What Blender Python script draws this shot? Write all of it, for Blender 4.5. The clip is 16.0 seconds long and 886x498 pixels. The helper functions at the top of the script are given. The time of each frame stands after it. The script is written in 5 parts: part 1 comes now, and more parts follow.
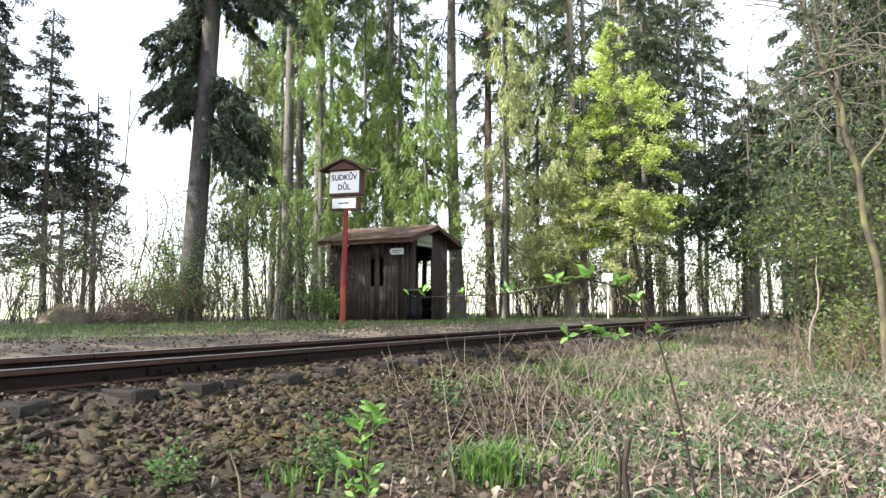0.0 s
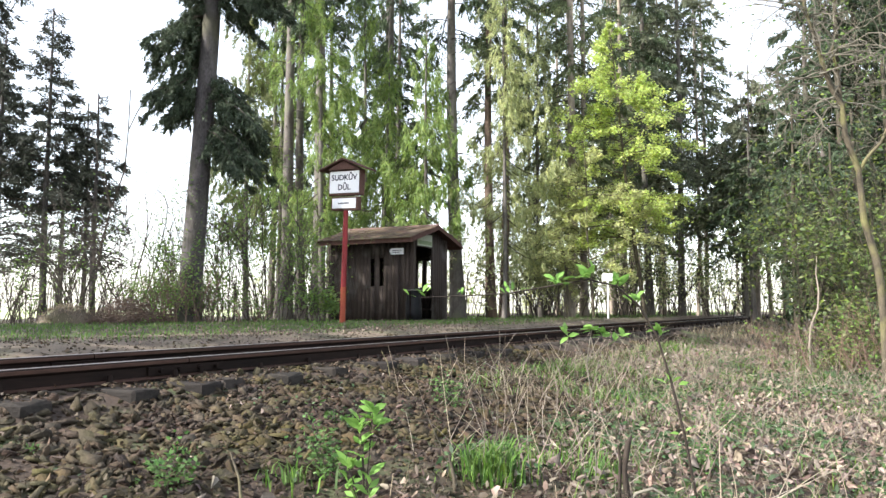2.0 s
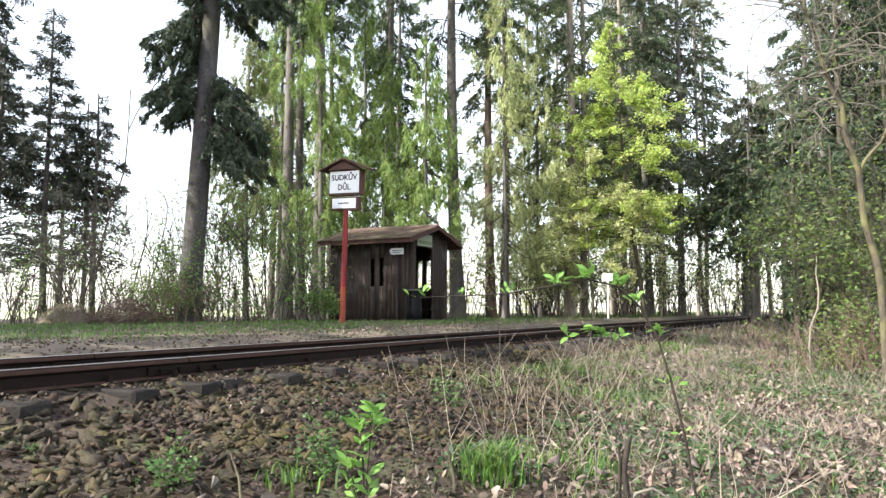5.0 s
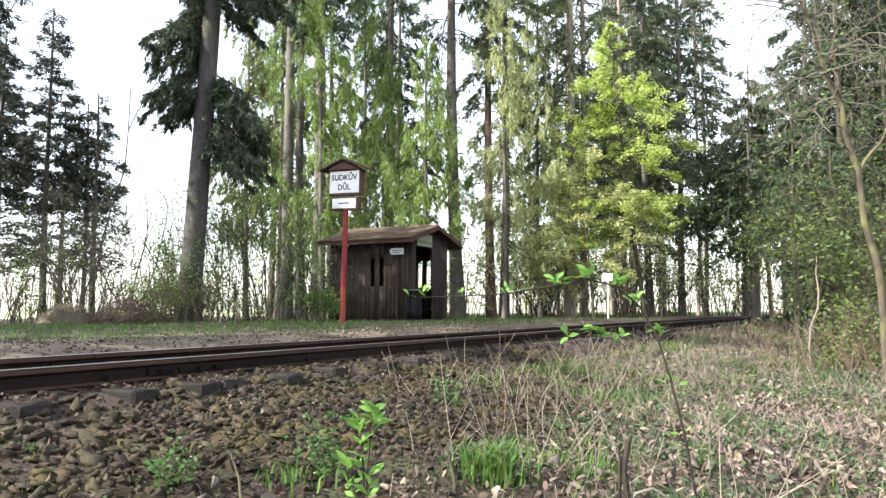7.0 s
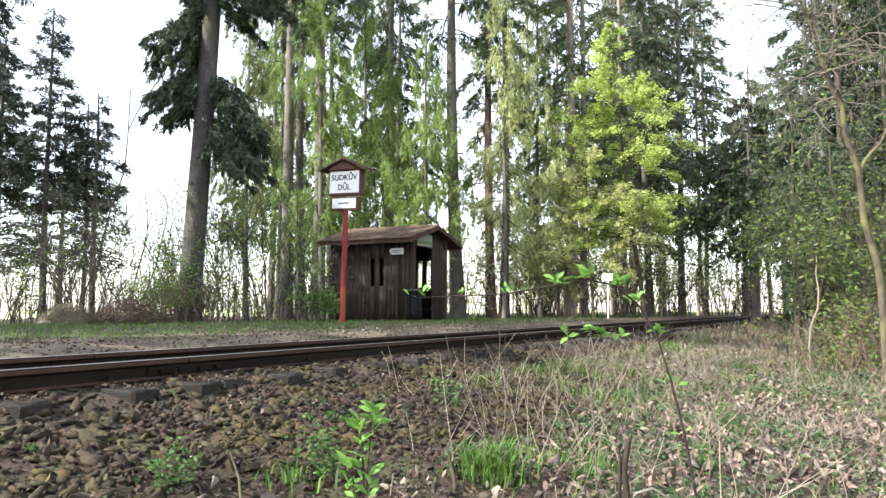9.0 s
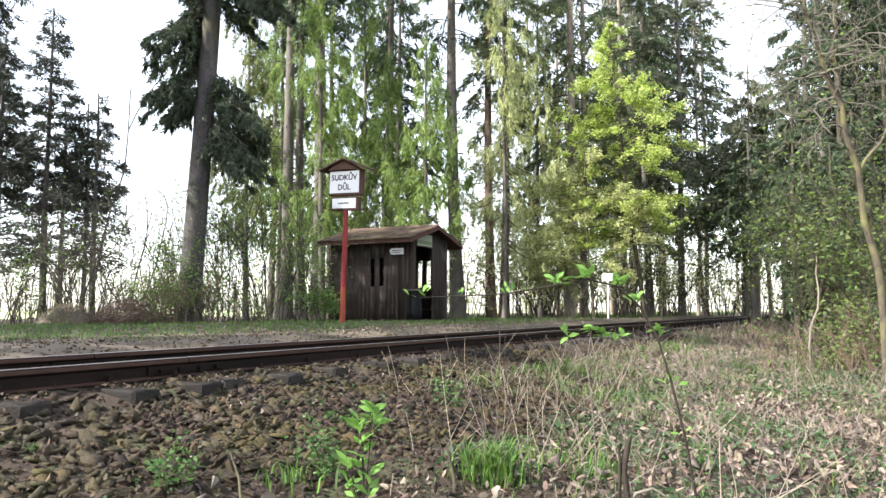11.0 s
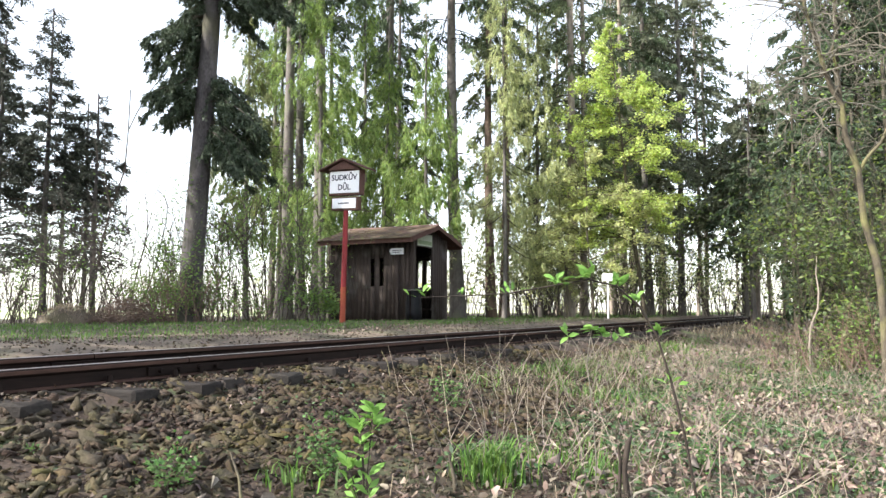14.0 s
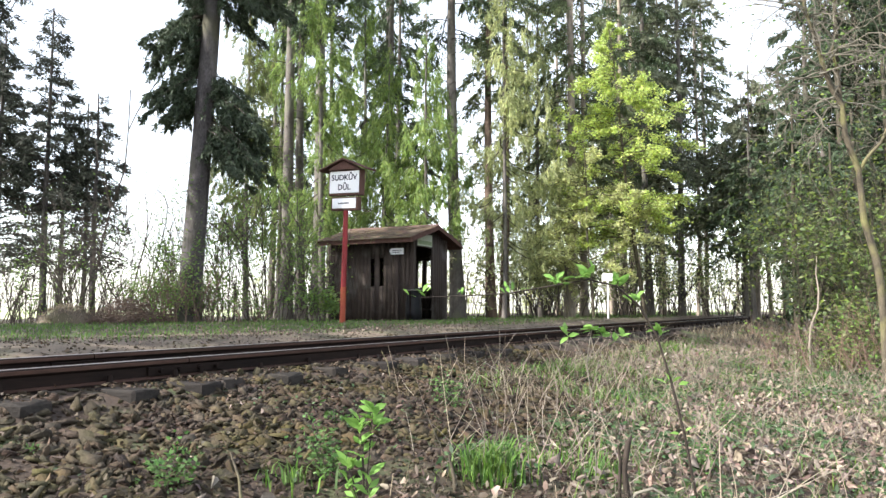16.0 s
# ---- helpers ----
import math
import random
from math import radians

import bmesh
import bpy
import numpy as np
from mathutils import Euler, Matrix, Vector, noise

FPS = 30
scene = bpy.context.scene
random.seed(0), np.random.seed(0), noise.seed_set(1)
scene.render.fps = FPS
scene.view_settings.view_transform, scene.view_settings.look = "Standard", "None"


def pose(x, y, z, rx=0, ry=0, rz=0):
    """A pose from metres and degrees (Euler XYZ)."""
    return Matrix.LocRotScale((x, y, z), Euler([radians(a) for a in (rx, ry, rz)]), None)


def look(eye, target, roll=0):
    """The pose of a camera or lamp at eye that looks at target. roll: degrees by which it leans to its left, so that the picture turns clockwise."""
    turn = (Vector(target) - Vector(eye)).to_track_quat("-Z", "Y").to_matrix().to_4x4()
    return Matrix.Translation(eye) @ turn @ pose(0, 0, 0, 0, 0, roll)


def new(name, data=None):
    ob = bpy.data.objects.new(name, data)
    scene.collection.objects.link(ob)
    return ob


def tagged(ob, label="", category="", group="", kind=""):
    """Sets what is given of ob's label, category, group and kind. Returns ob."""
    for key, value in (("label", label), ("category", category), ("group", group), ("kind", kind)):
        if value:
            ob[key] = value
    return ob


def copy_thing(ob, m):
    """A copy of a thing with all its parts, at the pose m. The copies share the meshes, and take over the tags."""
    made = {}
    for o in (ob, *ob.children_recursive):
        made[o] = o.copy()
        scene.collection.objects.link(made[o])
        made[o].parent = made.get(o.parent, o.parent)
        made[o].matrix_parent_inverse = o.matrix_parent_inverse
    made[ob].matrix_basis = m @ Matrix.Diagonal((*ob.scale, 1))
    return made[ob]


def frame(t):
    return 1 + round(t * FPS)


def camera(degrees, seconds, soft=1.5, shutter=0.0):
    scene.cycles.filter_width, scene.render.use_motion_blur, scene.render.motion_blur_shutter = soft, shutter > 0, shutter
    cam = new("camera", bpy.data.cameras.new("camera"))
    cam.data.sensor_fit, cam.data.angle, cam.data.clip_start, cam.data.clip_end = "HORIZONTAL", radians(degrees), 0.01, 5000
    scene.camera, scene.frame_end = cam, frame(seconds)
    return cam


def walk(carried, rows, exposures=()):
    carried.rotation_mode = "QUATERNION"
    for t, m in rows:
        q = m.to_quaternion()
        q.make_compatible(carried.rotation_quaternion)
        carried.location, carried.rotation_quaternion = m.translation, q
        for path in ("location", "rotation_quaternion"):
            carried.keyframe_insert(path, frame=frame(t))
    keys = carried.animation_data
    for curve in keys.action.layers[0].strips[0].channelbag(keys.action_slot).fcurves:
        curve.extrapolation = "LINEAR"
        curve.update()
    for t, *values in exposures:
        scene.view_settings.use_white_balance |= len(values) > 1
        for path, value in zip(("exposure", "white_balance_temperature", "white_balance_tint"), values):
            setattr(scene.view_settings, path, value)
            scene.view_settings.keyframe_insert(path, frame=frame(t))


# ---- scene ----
cam = camera(58.5, 16.0)
EYE = (3.9, 0.0, 0.282)
TURN = 27.1
VIEW = pose(EYE[0], EYE[1], EYE[2], 90 + 4.37, 0, TURN)
walk(cam, [(0.0, VIEW), (16.0, VIEW)], exposures=[(0.0, 1.48), (16.0, 1.48)])

# ---- world and sun ----
SUN_AZ, SUN_EL = 140.0, 38.0     # degrees to the left of +Y, and above the horizon
world = bpy.data.worlds.new("sky")
scene.world = world
world.use_nodes = True
wn = world.node_tree
sky = wn.nodes.new("ShaderNodeTexSky")
sky.sky_type = "NISHITA"
sky.sun_disc = False
sky.sun_elevation = radians(SUN_EL)
sky.sun_rotation = radians(-SUN_AZ)
sky.air_density, sky.dust_density, sky.ozone_density = 1.0, 1.0, 0.6
haze = wn.nodes.new("ShaderNodeHueSaturation")
haze.inputs["Saturation"].default_value, haze.inputs["Value"].default_value = 0.45, 1.35
wn.links.new(sky.outputs[0], haze.inputs["Color"])
wn.links.new(haze.outputs[0], wn.nodes["Background"].inputs[0])
wn.nodes["Background"].inputs[1].default_value = 0.15
sun = new("sun", bpy.data.lights.new("sun", "SUN"))
sun.data.energy, sun.data.angle, sun.data.color = 4.5, radians(0.6), (1.0, 0.965, 0.91)
az, el = radians(SUN_AZ), radians(SUN_EL)
SUN_DIR = Vector((-math.sin(az) * math.cos(el), math.cos(az) * math.cos(el), math.sin(el)))
sun.matrix_world = look(SUN_DIR * 50, (0, 0, 0))


# ---- materials ----
def material(name, base, dark, scale=8.0, rough=0.85, bump=0.3, fine=60.0, metal=0.0, island=0.0, spread=0.0,
             stain=None, stain_scale=2.0, stain_low=0.5, stain_high=0.7, stretch=(1, 1, 1), translucent=0.0, specular=0.3):
    """Two scales of noise between two colours, an optional stain, relief, and variation piece by piece."""
    m = bpy.data.materials.new(name)
    m.use_nodes = True
    t = m.node_tree
    n, l = t.nodes, t.links
    b = n["Principled BSDF"]
    b.inputs["Roughness"].default_value = rough
    b.inputs["Metallic"].default_value = metal
    b.inputs["Specular IOR Level"].default_value = specular
    co = n.new("ShaderNodeTexCoord")
    mp = n.new("ShaderNodeMapping")
    mp.inputs["Scale"].default_value = stretch
    l.new(co.outputs["Object"], mp.inputs[0])
    big = n.new("ShaderNodeTexNoise")
    big.inputs["Scale"].default_value = scale
    big.inputs["Detail"].default_value = 5
    l.new(mp.outputs[0], big.inputs["Vector"])
    small = n.new("ShaderNodeTexNoise")
    small.inputs["Scale"].default_value = fine
    small.inputs["Detail"].default_value = 3
    l.new(mp.outputs[0], small.inputs["Vector"])
    mix = n.new("ShaderNodeMix")
    mix.data_type = "RGBA"
    mix.inputs[6].default_value = (*dark, 1)
    mix.inputs[7].default_value = (*base, 1)
    ramp = n.new("ShaderNodeMapRange")
    ramp.inputs[1].default_value, ramp.inputs[2].default_value = 0.3, 0.7
    add = n.new("ShaderNodeMath")
    add.operation = "MULTIPLY_ADD"
    add.inputs[1].default_value = 0.6
    l.new(big.outputs[0], add.inputs[0])
    half = n.new("ShaderNodeMath")
    half.operation = "MULTIPLY"
    half.inputs[1].default_value = 0.4
    l.new(small.outputs[0], half.inputs[0])
    l.new(half.outputs[0], add.inputs[2])
    l.new(add.outputs[0], ramp.inputs[0])
    l.new(ramp.outputs[0], mix.inputs[0])
    colour = mix.outputs[2]
    if stain:
        st = n.new("ShaderNodeTexNoise")
        st.inputs["Scale"].default_value = stain_scale
        st.inputs["Detail"].default_value = 6
        l.new(co.outputs["Object"], st.inputs["Vector"])
        sr = n.new("ShaderNodeMapRange")
        sr.inputs[1].default_value, sr.inputs[2].default_value = stain_low, stain_high
        l.new(st.outputs[0], sr.inputs[0])
        sm = n.new("ShaderNodeMix")
        sm.data_type = "RGBA"
        sm.inputs[7].default_value = (*stain, 1)
        l.new(sr.outputs[0], sm.inputs[0])
        l.new(colour, sm.inputs[6])
        colour = sm.outputs[2]
    if island or spread:
        src = n.new("ShaderNodeNewGeometry").outputs["Random Per Island"] if island else n.new("ShaderNodeObjectInfo").outputs["Random"]
        hsv = n.new("ShaderNodeHueSaturation")
        k = island or spread
        for sock, lo, hi, seed in (("Value", 1 - k, 1 + k, 7.31), ("Hue", 0.5 - 0.06 * k, 0.5 + 0.06 * k, 13.7), ("Saturation", 1 - 0.5 * k, 1 + 0.3 * k, 29.3)):
            w = n.new("ShaderNodeMath")
            w.operation = "MULTIPLY"
            w.inputs[1].default_value = seed
            fr = n.new("ShaderNodeMath")
            fr.operation = "FRACT"
            mr = n.new("ShaderNodeMapRange")
            mr.inputs[3].default_value, mr.inputs[4].default_value = lo, hi
            l.new(src, w.inputs[0])
            l.new(w.outputs[0], fr.inputs[0])
            l.new(fr.outputs[0], mr.inputs[0])
            l.new(mr.outputs[0], hsv.inputs[sock])
        l.new(colour, hsv.inputs["Color"])
        colour = hsv.outputs[0]
    l.new(colour, b.inputs["Base Color"])
    if bump:
        bp = n.new("ShaderNodeBump")
        bp.inputs["Strength"].default_value = bump
        bp.inputs["Distance"].default_value = 0.02
        l.new(add.outputs[0], bp.inputs["Height"])
        l.new(bp.outputs[0], b.inputs["Normal"])
    if translucent:
        tr = n.new("ShaderNodeBsdfTranslucent")
        l.new(colour, tr.inputs[0])
        ms = n.new("ShaderNodeMixShader")
        ms.inputs[0].default_value = translucent
        l.new(b.outputs[0], ms.inputs[1])
        l.new(tr.outputs[0], ms.inputs[2])
        l.new(ms.outputs[0], n["Material Output"].inputs[0])
    return m


def leafy(name, base, dark, spread=0.35, translucent=0.45, scale=0.9, rough=0.6):
    return material(name, base, dark, scale=scale, fine=9.0, rough=rough, bump=0, island=spread, translucent=translucent, specular=0.25)


M_SOIL = material("soil", (0.075, 0.051, 0.037), (0.025, 0.018, 0.013), scale=3, fine=45, bump=0.8, stain=(0.06, 0.075, 0.03), stain_scale=1.6, stain_low=0.5, stain_high=0.66)
M_FIELD = material("field", (0.42, 0.45, 0.26), (0.34, 0.38, 0.2), scale=0.4, fine=6, bump=0.2)
M_GRAVEL = material("gravel", (0.19, 0.15, 0.11), (0.075, 0.057, 0.042), scale=5, fine=60, bump=0.8, stain=(0.09, 0.085, 0.045), stain_scale=1.1)
M_STONE = material("ballast_stone", (0.073, 0.05, 0.034), (0.012, 0.009, 0.006), scale=18, fine=110, bump=0.8, spread=0.4, stain=(0.053, 0.042, 0.016), stain_scale=7, stain_low=0.42, stain_high=0.62)
M_STONES = material("ballast_stones", (0.073, 0.05, 0.034), (0.012, 0.009, 0.006), scale=18, fine=110, bump=0.8, island=0.4, stain=(0.053, 0.042, 0.016), stain_scale=2.6, stain_low=0.42, stain_high=0.62)
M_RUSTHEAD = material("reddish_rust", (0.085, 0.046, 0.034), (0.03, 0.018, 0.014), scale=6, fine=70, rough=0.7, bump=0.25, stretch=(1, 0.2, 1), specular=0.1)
# rust taken down to near black, with the shade on the rail web in it
M_RUST = material("shade_dark_rusty_steel", (0.02, 0.012, 0.0095), (0.006, 0.0045, 0.004), scale=9, fine=80, rough=0.75, bump=0.25, stretch=(1, 0.15, 1), specular=0.08)
M_RAILTOP = material("worn_steel", (0.42, 0.38, 0.36), (0.16, 0.11, 0.09), scale=4, fine=50, rough=0.38, metal=0.85, bump=0.05, stretch=(1, 0.1, 1))
M_SLEEPER = material("sleeper_wood", (0.05, 0.041, 0.036), (0.012, 0.012, 0.011), scale=5, fine=50, bump=0.6, spread=0.25, stretch=(0.3, 2, 2), specular=0.12)
M_BOARD = material("weathered_boards", (0.062, 0.046, 0.038), (0.034, 0.025, 0.021), scale=5, fine=40, bump=0.4, spread=0.08, stretch=(3, 3, 0.25), stain=(0.12, 0.11, 0.1), stain_scale=1.6, stain_low=0.55, stain_high=0.8)
M_SHINGLE = material("roof_shingle", (0.15, 0.09, 0.07), (0.045, 0.028, 0.023), scale=9, fine=70, bump=0.5, spread=0.35, stain=(0.13, 0.12, 0.06), stain_scale=2.5)
M_DARKWOOD = material("dark_brown_wood", (0.12, 0.062, 0.048), (0.06, 0.03, 0.024), scale=7, fine=50, bump=0.2, stretch=(2, 2, 0.4))
M_WHITE = material("white_enamel", (0.82, 0.82, 0.84), (0.72, 0.72, 0.73), scale=3, fine=30, rough=0.4, bump=0.02)
M_FADED = material("faded_sign_paint", (0.40, 0.42, 0.34), (0.28, 0.30, 0.22), scale=6, fine=30, rough=0.6, bump=0.05)
M_FADEDGREEN = material("faded_green_print", (0.22, 0.27, 0.15), (0.13, 0.17, 0.09), scale=8, fine=30, rough=0.6, bump=0)
M_INK = material("dark_lettering", (0.03, 0.03, 0.05), (0.02, 0.02, 0.03), bump=0)
M_RED = material("red_paint", (0.26, 0.022, 0.026), (0.16, 0.014, 0.016), scale=4, fine=40, rough=0.5, bump=0.1, stretch=(1, 1, 0.3))
# orange tint of the light falling on the red post's lower half
M_YELLOW = material("orange_highlight_paint", (0.32, 0.085, 0.03), (0.22, 0.03, 0.022), scale=4, fine=40, rough=0.6, bump=0.1)
M_BAG = material("black_plastic", (0.008, 0.008, 0.01), (0.004, 0.004, 0.005), scale=6, fine=25, rough=0.5, bump=0.6, specular=0.2)
M_GREYPOST = material("grey_wood", (0.17, 0.155, 0.14), (0.08, 0.07, 0.06), scale=6, fine=50, bump=0.3, stretch=(2, 2, 0.2))
M_BARK = material("spruce_bark", (0.18, 0.16, 0.145), (0.06, 0.05, 0.043), scale=7, fine=30, bump=1.0, stretch=(1, 1, 0.35), stain=(0.16, 0.16, 0.11), stain_scale=1.2)
M_BARKOLD = material("old_spruce_bark", (0.105, 0.093, 0.094), (0.032, 0.027, 0.027), scale=9, fine=36, bump=1.0, stretch=(1, 1, 0.45), stain=(0.085, 0.08, 0.055), stain_scale=1.3)
M_BARKGREY = material("pale_grey_bark", (0.36, 0.30, 0.245), (0.13, 0.105, 0.085), scale=7, fine=30, bump=0.6, stretch=(1, 1, 0.3))
M_PALETWIG = material("pale_twig_bark", (0.21, 0.19, 0.15), (0.08, 0.07, 0.055), scale=10, fine=50, bump=0.3)
M_BARKRED = material("red_bark", (0.24, 0.165, 0.125), (0.07, 0.05, 0.042), scale=7, fine=30, bump=1.0, stretch=(1, 1, 0.3))
M_BARKPALE = material("pale_mossy_bark", (0.13, 0.107, 0.073), (0.03, 0.025, 0.018), scale=10, fine=60, bump=0.9, stretch=(1, 1, 0.6), stain=(0.16, 0.15, 0.06), stain_scale=3)
M_TWIG = material("twig_bark", (0.09, 0.074, 0.062), (0.038, 0.031, 0.026), scale=12, fine=60, bump=0.2)
M_DRYSTEM = material("dry_stalks", (0.29, 0.245, 0.19), (0.14, 0.11, 0.085), scale=8, fine=40, bump=0.1, island=0.4)
M_SPRUCE = leafy("spruce_needles", (0.11, 0.15, 0.075), (0.055, 0.08, 0.042), translucent=0.2)
M_SPRUCEDARK = leafy("dark_spruce_needles", (0.062, 0.07, 0.052), (0.03, 0.036, 0.028), translucent=0.15)
M_SPRUCEOLD = leafy("old_spruce_needles", (0.08, 0.105, 0.062), (0.035, 0.05, 0.03), translucent=0.15)
# needles greyed and lightened: the haze over far trees is in this colour
M_SPRUCEGREY = leafy("hazed_grey_green_spruce_needles", (0.2, 0.215, 0.135), (0.1, 0.115, 0.075), translucent=0.3)
# deep green darkened further to hold the shadow inside the wood
M_SPRUCESHADE = leafy("shade_dark_spruce_needles", (0.06, 0.09, 0.045), (0.025, 0.04, 0.02), translucent=0.12)
# brighter copy of the spruce needles, sunlight put into the colour
M_SPRUCELIGHT = leafy("sun_bright_spruce_needles", (0.17, 0.2, 0.095), (0.09, 0.115, 0.055), translucent=0.3)
M_LARCH = leafy("fresh_larch_needles", (0.29, 0.39, 0.11), (0.125, 0.185, 0.055), translucent=0.5)
M_LARCHOLIVE = leafy("olive_larch_needles", (0.22, 0.25, 0.09), (0.1, 0.12, 0.045), translucent=0.4)
M_LARCHPALE = leafy("pale_larch_needles", (0.46, 0.49, 0.22), (0.27, 0.3, 0.13), translucent=0.4)
M_FRESH = leafy("fresh_broad_leaves", (0.62, 0.71, 0.21), (0.35, 0.45, 0.12), translucent=0.55)
M_FRESHPALE = leafy("pale_broad_leaves", (0.62, 0.64, 0.3), (0.4, 0.43, 0.18), translucent=0.5)
M_BUSH = leafy("bush_leaves", (0.18, 0.28, 0.06), (0.09, 0.15, 0.04), translucent=0.4)
M_SEEDLING = leafy("seedling_leaves", (0.12, 0.22, 0.06), (0.06, 0.12, 0.035), translucent=0.35, spread=0.25)
M_SPRIG = leafy("sprig_leaves", (0.27, 0.45, 0.065), (0.16, 0.31, 0.045), translucent=0.4, spread=0.2)
M_THICKET = leafy("thicket_leaves", (0.15, 0.2, 0.05), (0.04, 0.06, 0.018), translucent=0.35, spread=0.5)
M_DRYBRUSH = material("dry_brush_bark", (0.25, 0.165, 0.125), (0.1, 0.065, 0.05), scale=12, fine=60, bump=0.2)
M_THICKTWIG = material("thicket_twig_bark", (0.085, 0.072, 0.05), (0.035, 0.03, 0.02), scale=12, fine=60, bump=0.2)
M_SNAG = material("dark_dead_wood", (0.05, 0.037, 0.028), (0.016, 0.012, 0.009), scale=14, fine=60, bump=0.5)
M_DEBRIS = leafy("brown_debris", (0.1, 0.07, 0.045), (0.035, 0.025, 0.018), translucent=0.1, spread=0.5, scale=3)
M_DARKLEAF = leafy("ground_ivy_leaves", (0.075, 0.13, 0.05), (0.04, 0.07, 0.032), translucent=0.25)
M_GRASS = leafy("grass_blades", (0.14, 0.24, 0.05), (0.075, 0.145, 0.032), translucent=0.4)
M_DRYGRASS = leafy("dry_grass", (0.3, 0.255, 0.18), (0.16, 0.125, 0.085), translucent=0.3)
M_LITTER = leafy("dry_leaves", (0.32, 0.255, 0.205), (0.095, 0.064, 0.05), translucent=0.15, spread=0.55, scale=3)


# ---- mesh tools ----
class Bulk:
    """Gathers many faces of k corners into one mesh."""

    def __init__(self, k=4):
        self.v, self.f, self.n, self.k = [], [], 0, k

    def add(self, v, f):
        v = np.asarray(v, float).reshape(-1, 3)
        self.v.append(v)
        self.f.append(np.asarray(f, np.int64).reshape(-1, self.k) + self.n)
        self.n += len(v)

    def tube(self, pts, radii, sides=5):
        """A round, tapering rod along a line of points."""
        p = np.asarray(pts, float)
        k = len(p)
        d = np.gradient(p, axis=0)
        d /= np.linalg.norm(d, axis=1)[:, None] + 1e-9
        up = np.array((0.0, 0.0, 1.0)) if abs(d[0, 2]) < 0.9 else np.array((1.0, 0.0, 0.0))
        a = np.cross(d, up)
        a /= np.linalg.norm(a, axis=1)[:, None] + 1e-9
        b = np.cross(d, a)
        ang = np.linspace(0, 2 * np.pi, sides, endpoint=False)
        r = np.asarray(radii, float)
        v = p[:, None, :] + r[:, None, None] * (np.cos(ang)[None, :, None] * a[:, None, :] + np.sin(ang)[None, :, None] * b[:, None, :])
        i, j = np.meshgrid(np.arange(k - 1), np.arange(sides), indexing="ij")
        j2 = (j + 1) % sides
        self.add(v, np.stack([i * sides + j, (i + 1) * sides + j, (i + 1) * sides + j2, i * sides + j2], -1))

    def blades(self, base, way, side, length, width, wide_at=0.45, curl=0.0):
        """Leaves: one pointed quad each, from its base along its way."""
        base, way, side = (np.asarray(q, float) for q in (base, way, side))
        way = way / (np.linalg.norm(way, axis=1)[:, None] + 1e-9)
        side = side - way * (way * side).sum(1)[:, None]
        side = side / (np.linalg.norm(side, axis=1)[:, None] + 1e-9)
        length, width = np.broadcast_to(length, len(base))[:, None], np.broadcast_to(width, len(base))[:, None]
        mid = base + way * length * wide_at
        lift = np.cross(way, side) * width * curl
        v = np.stack([base, mid - side * width / 2 + lift, base + way * length, mid + side * width / 2 + lift], 1)
        self.add(v, np.arange(len(base) * 4).reshape(-1, 4))

    def oval_leaves(self, base, way, side, length, width, curl):
        """Oval leaves: two quads each, folded along the rib."""
        way = way / (np.linalg.norm(way, axis=1)[:, None] + 1e-9)
        side = side - way * (way * side).sum(1)[:, None]
        side = side / (np.linalg.norm(side, axis=1)[:, None] + 1e-9)
        L, W = length[:, None], width[:, None]
        lift = np.cross(way, side) * W * curl[:, None]
        a, b, tip = base + way * L * 0.28, base + way * L * 0.68, base + way * L + lift * 0.6
        v = np.stack([base, a - side * W * 0.46 + lift, b - side * W * 0.42 + lift, tip, b + side * W * 0.42 + lift, a + side * W * 0.46 + lift], 1)
        self.add(v, np.arange(len(base))[:, None, None] * 6 + np.array([[0, 1, 2, 3], [0, 3, 4, 5]])[None])

    def box(self, lo, hi):
        x0, y0, z0 = lo
        x1, y1, z1 = hi
        v = [(x0, y0, z0), (x1, y0, z0), (x1, y1, z0), (x0, y1, z0), (x0, y0, z1), (x1, y0, z1), (x1, y1, z1), (x0, y1, z1)]
        self.add(v, [(0, 3, 2, 1), (4, 5, 6, 7), (0, 1, 5, 4), (1, 2, 6, 5), (2, 3, 7, 6), (3, 0, 4, 7)])

    def mesh(self, name, mat, smooth=False):
        me = bpy.data.meshes.new(name)
        v = np.concatenate(self.v).astype(np.float32)
        f = np.concatenate(self.f)
        me.vertices.add(len(v))
        me.vertices.foreach_set("co", v.ravel())
        me.loops.add(f.size)
        me.loops.foreach_set("vertex_index", f.ravel().astype(np.int32))
        me.polygons.add(len(f))
        me.polygons.foreach_set("loop_start", np.arange(0, f.size, self.k, dtype=np.int32))
        if smooth:
            me.polygons.foreach_set("use_smooth", np.ones(len(f), bool))
        me.update(calc_edges=True)
        me.materials.append(mat)
        return me


def thing(name, at=(0, 0, 0), label="", category="", group="", kind="", turn=0.0):
    ob = new(name)
    ob.empty_display_size = 0.1
    ob.matrix_basis = pose(*at, 0, 0, turn)
    return tagged(ob, label, category, group, kind)


def part(name, source, mat, parent, label="", smooth=False):
    """One mesh object under a thing or a part. source: a Bulk, a bmesh or a mesh."""
    if isinstance(source, Bulk):
        me = source.mesh(name, mat, smooth)
    elif isinstance(source, bmesh.types.BMesh):
        me = bpy.data.meshes.new(name)
        source.to_mesh(me)
        source.free()
        me.materials.append(mat)
        if smooth:
            me.polygons.foreach_set("use_smooth", np.ones(len(me.polygons), bool))
    else:
        me = source
    ob = new(name, me)
    ob.parent = parent
    return tagged(ob, label)


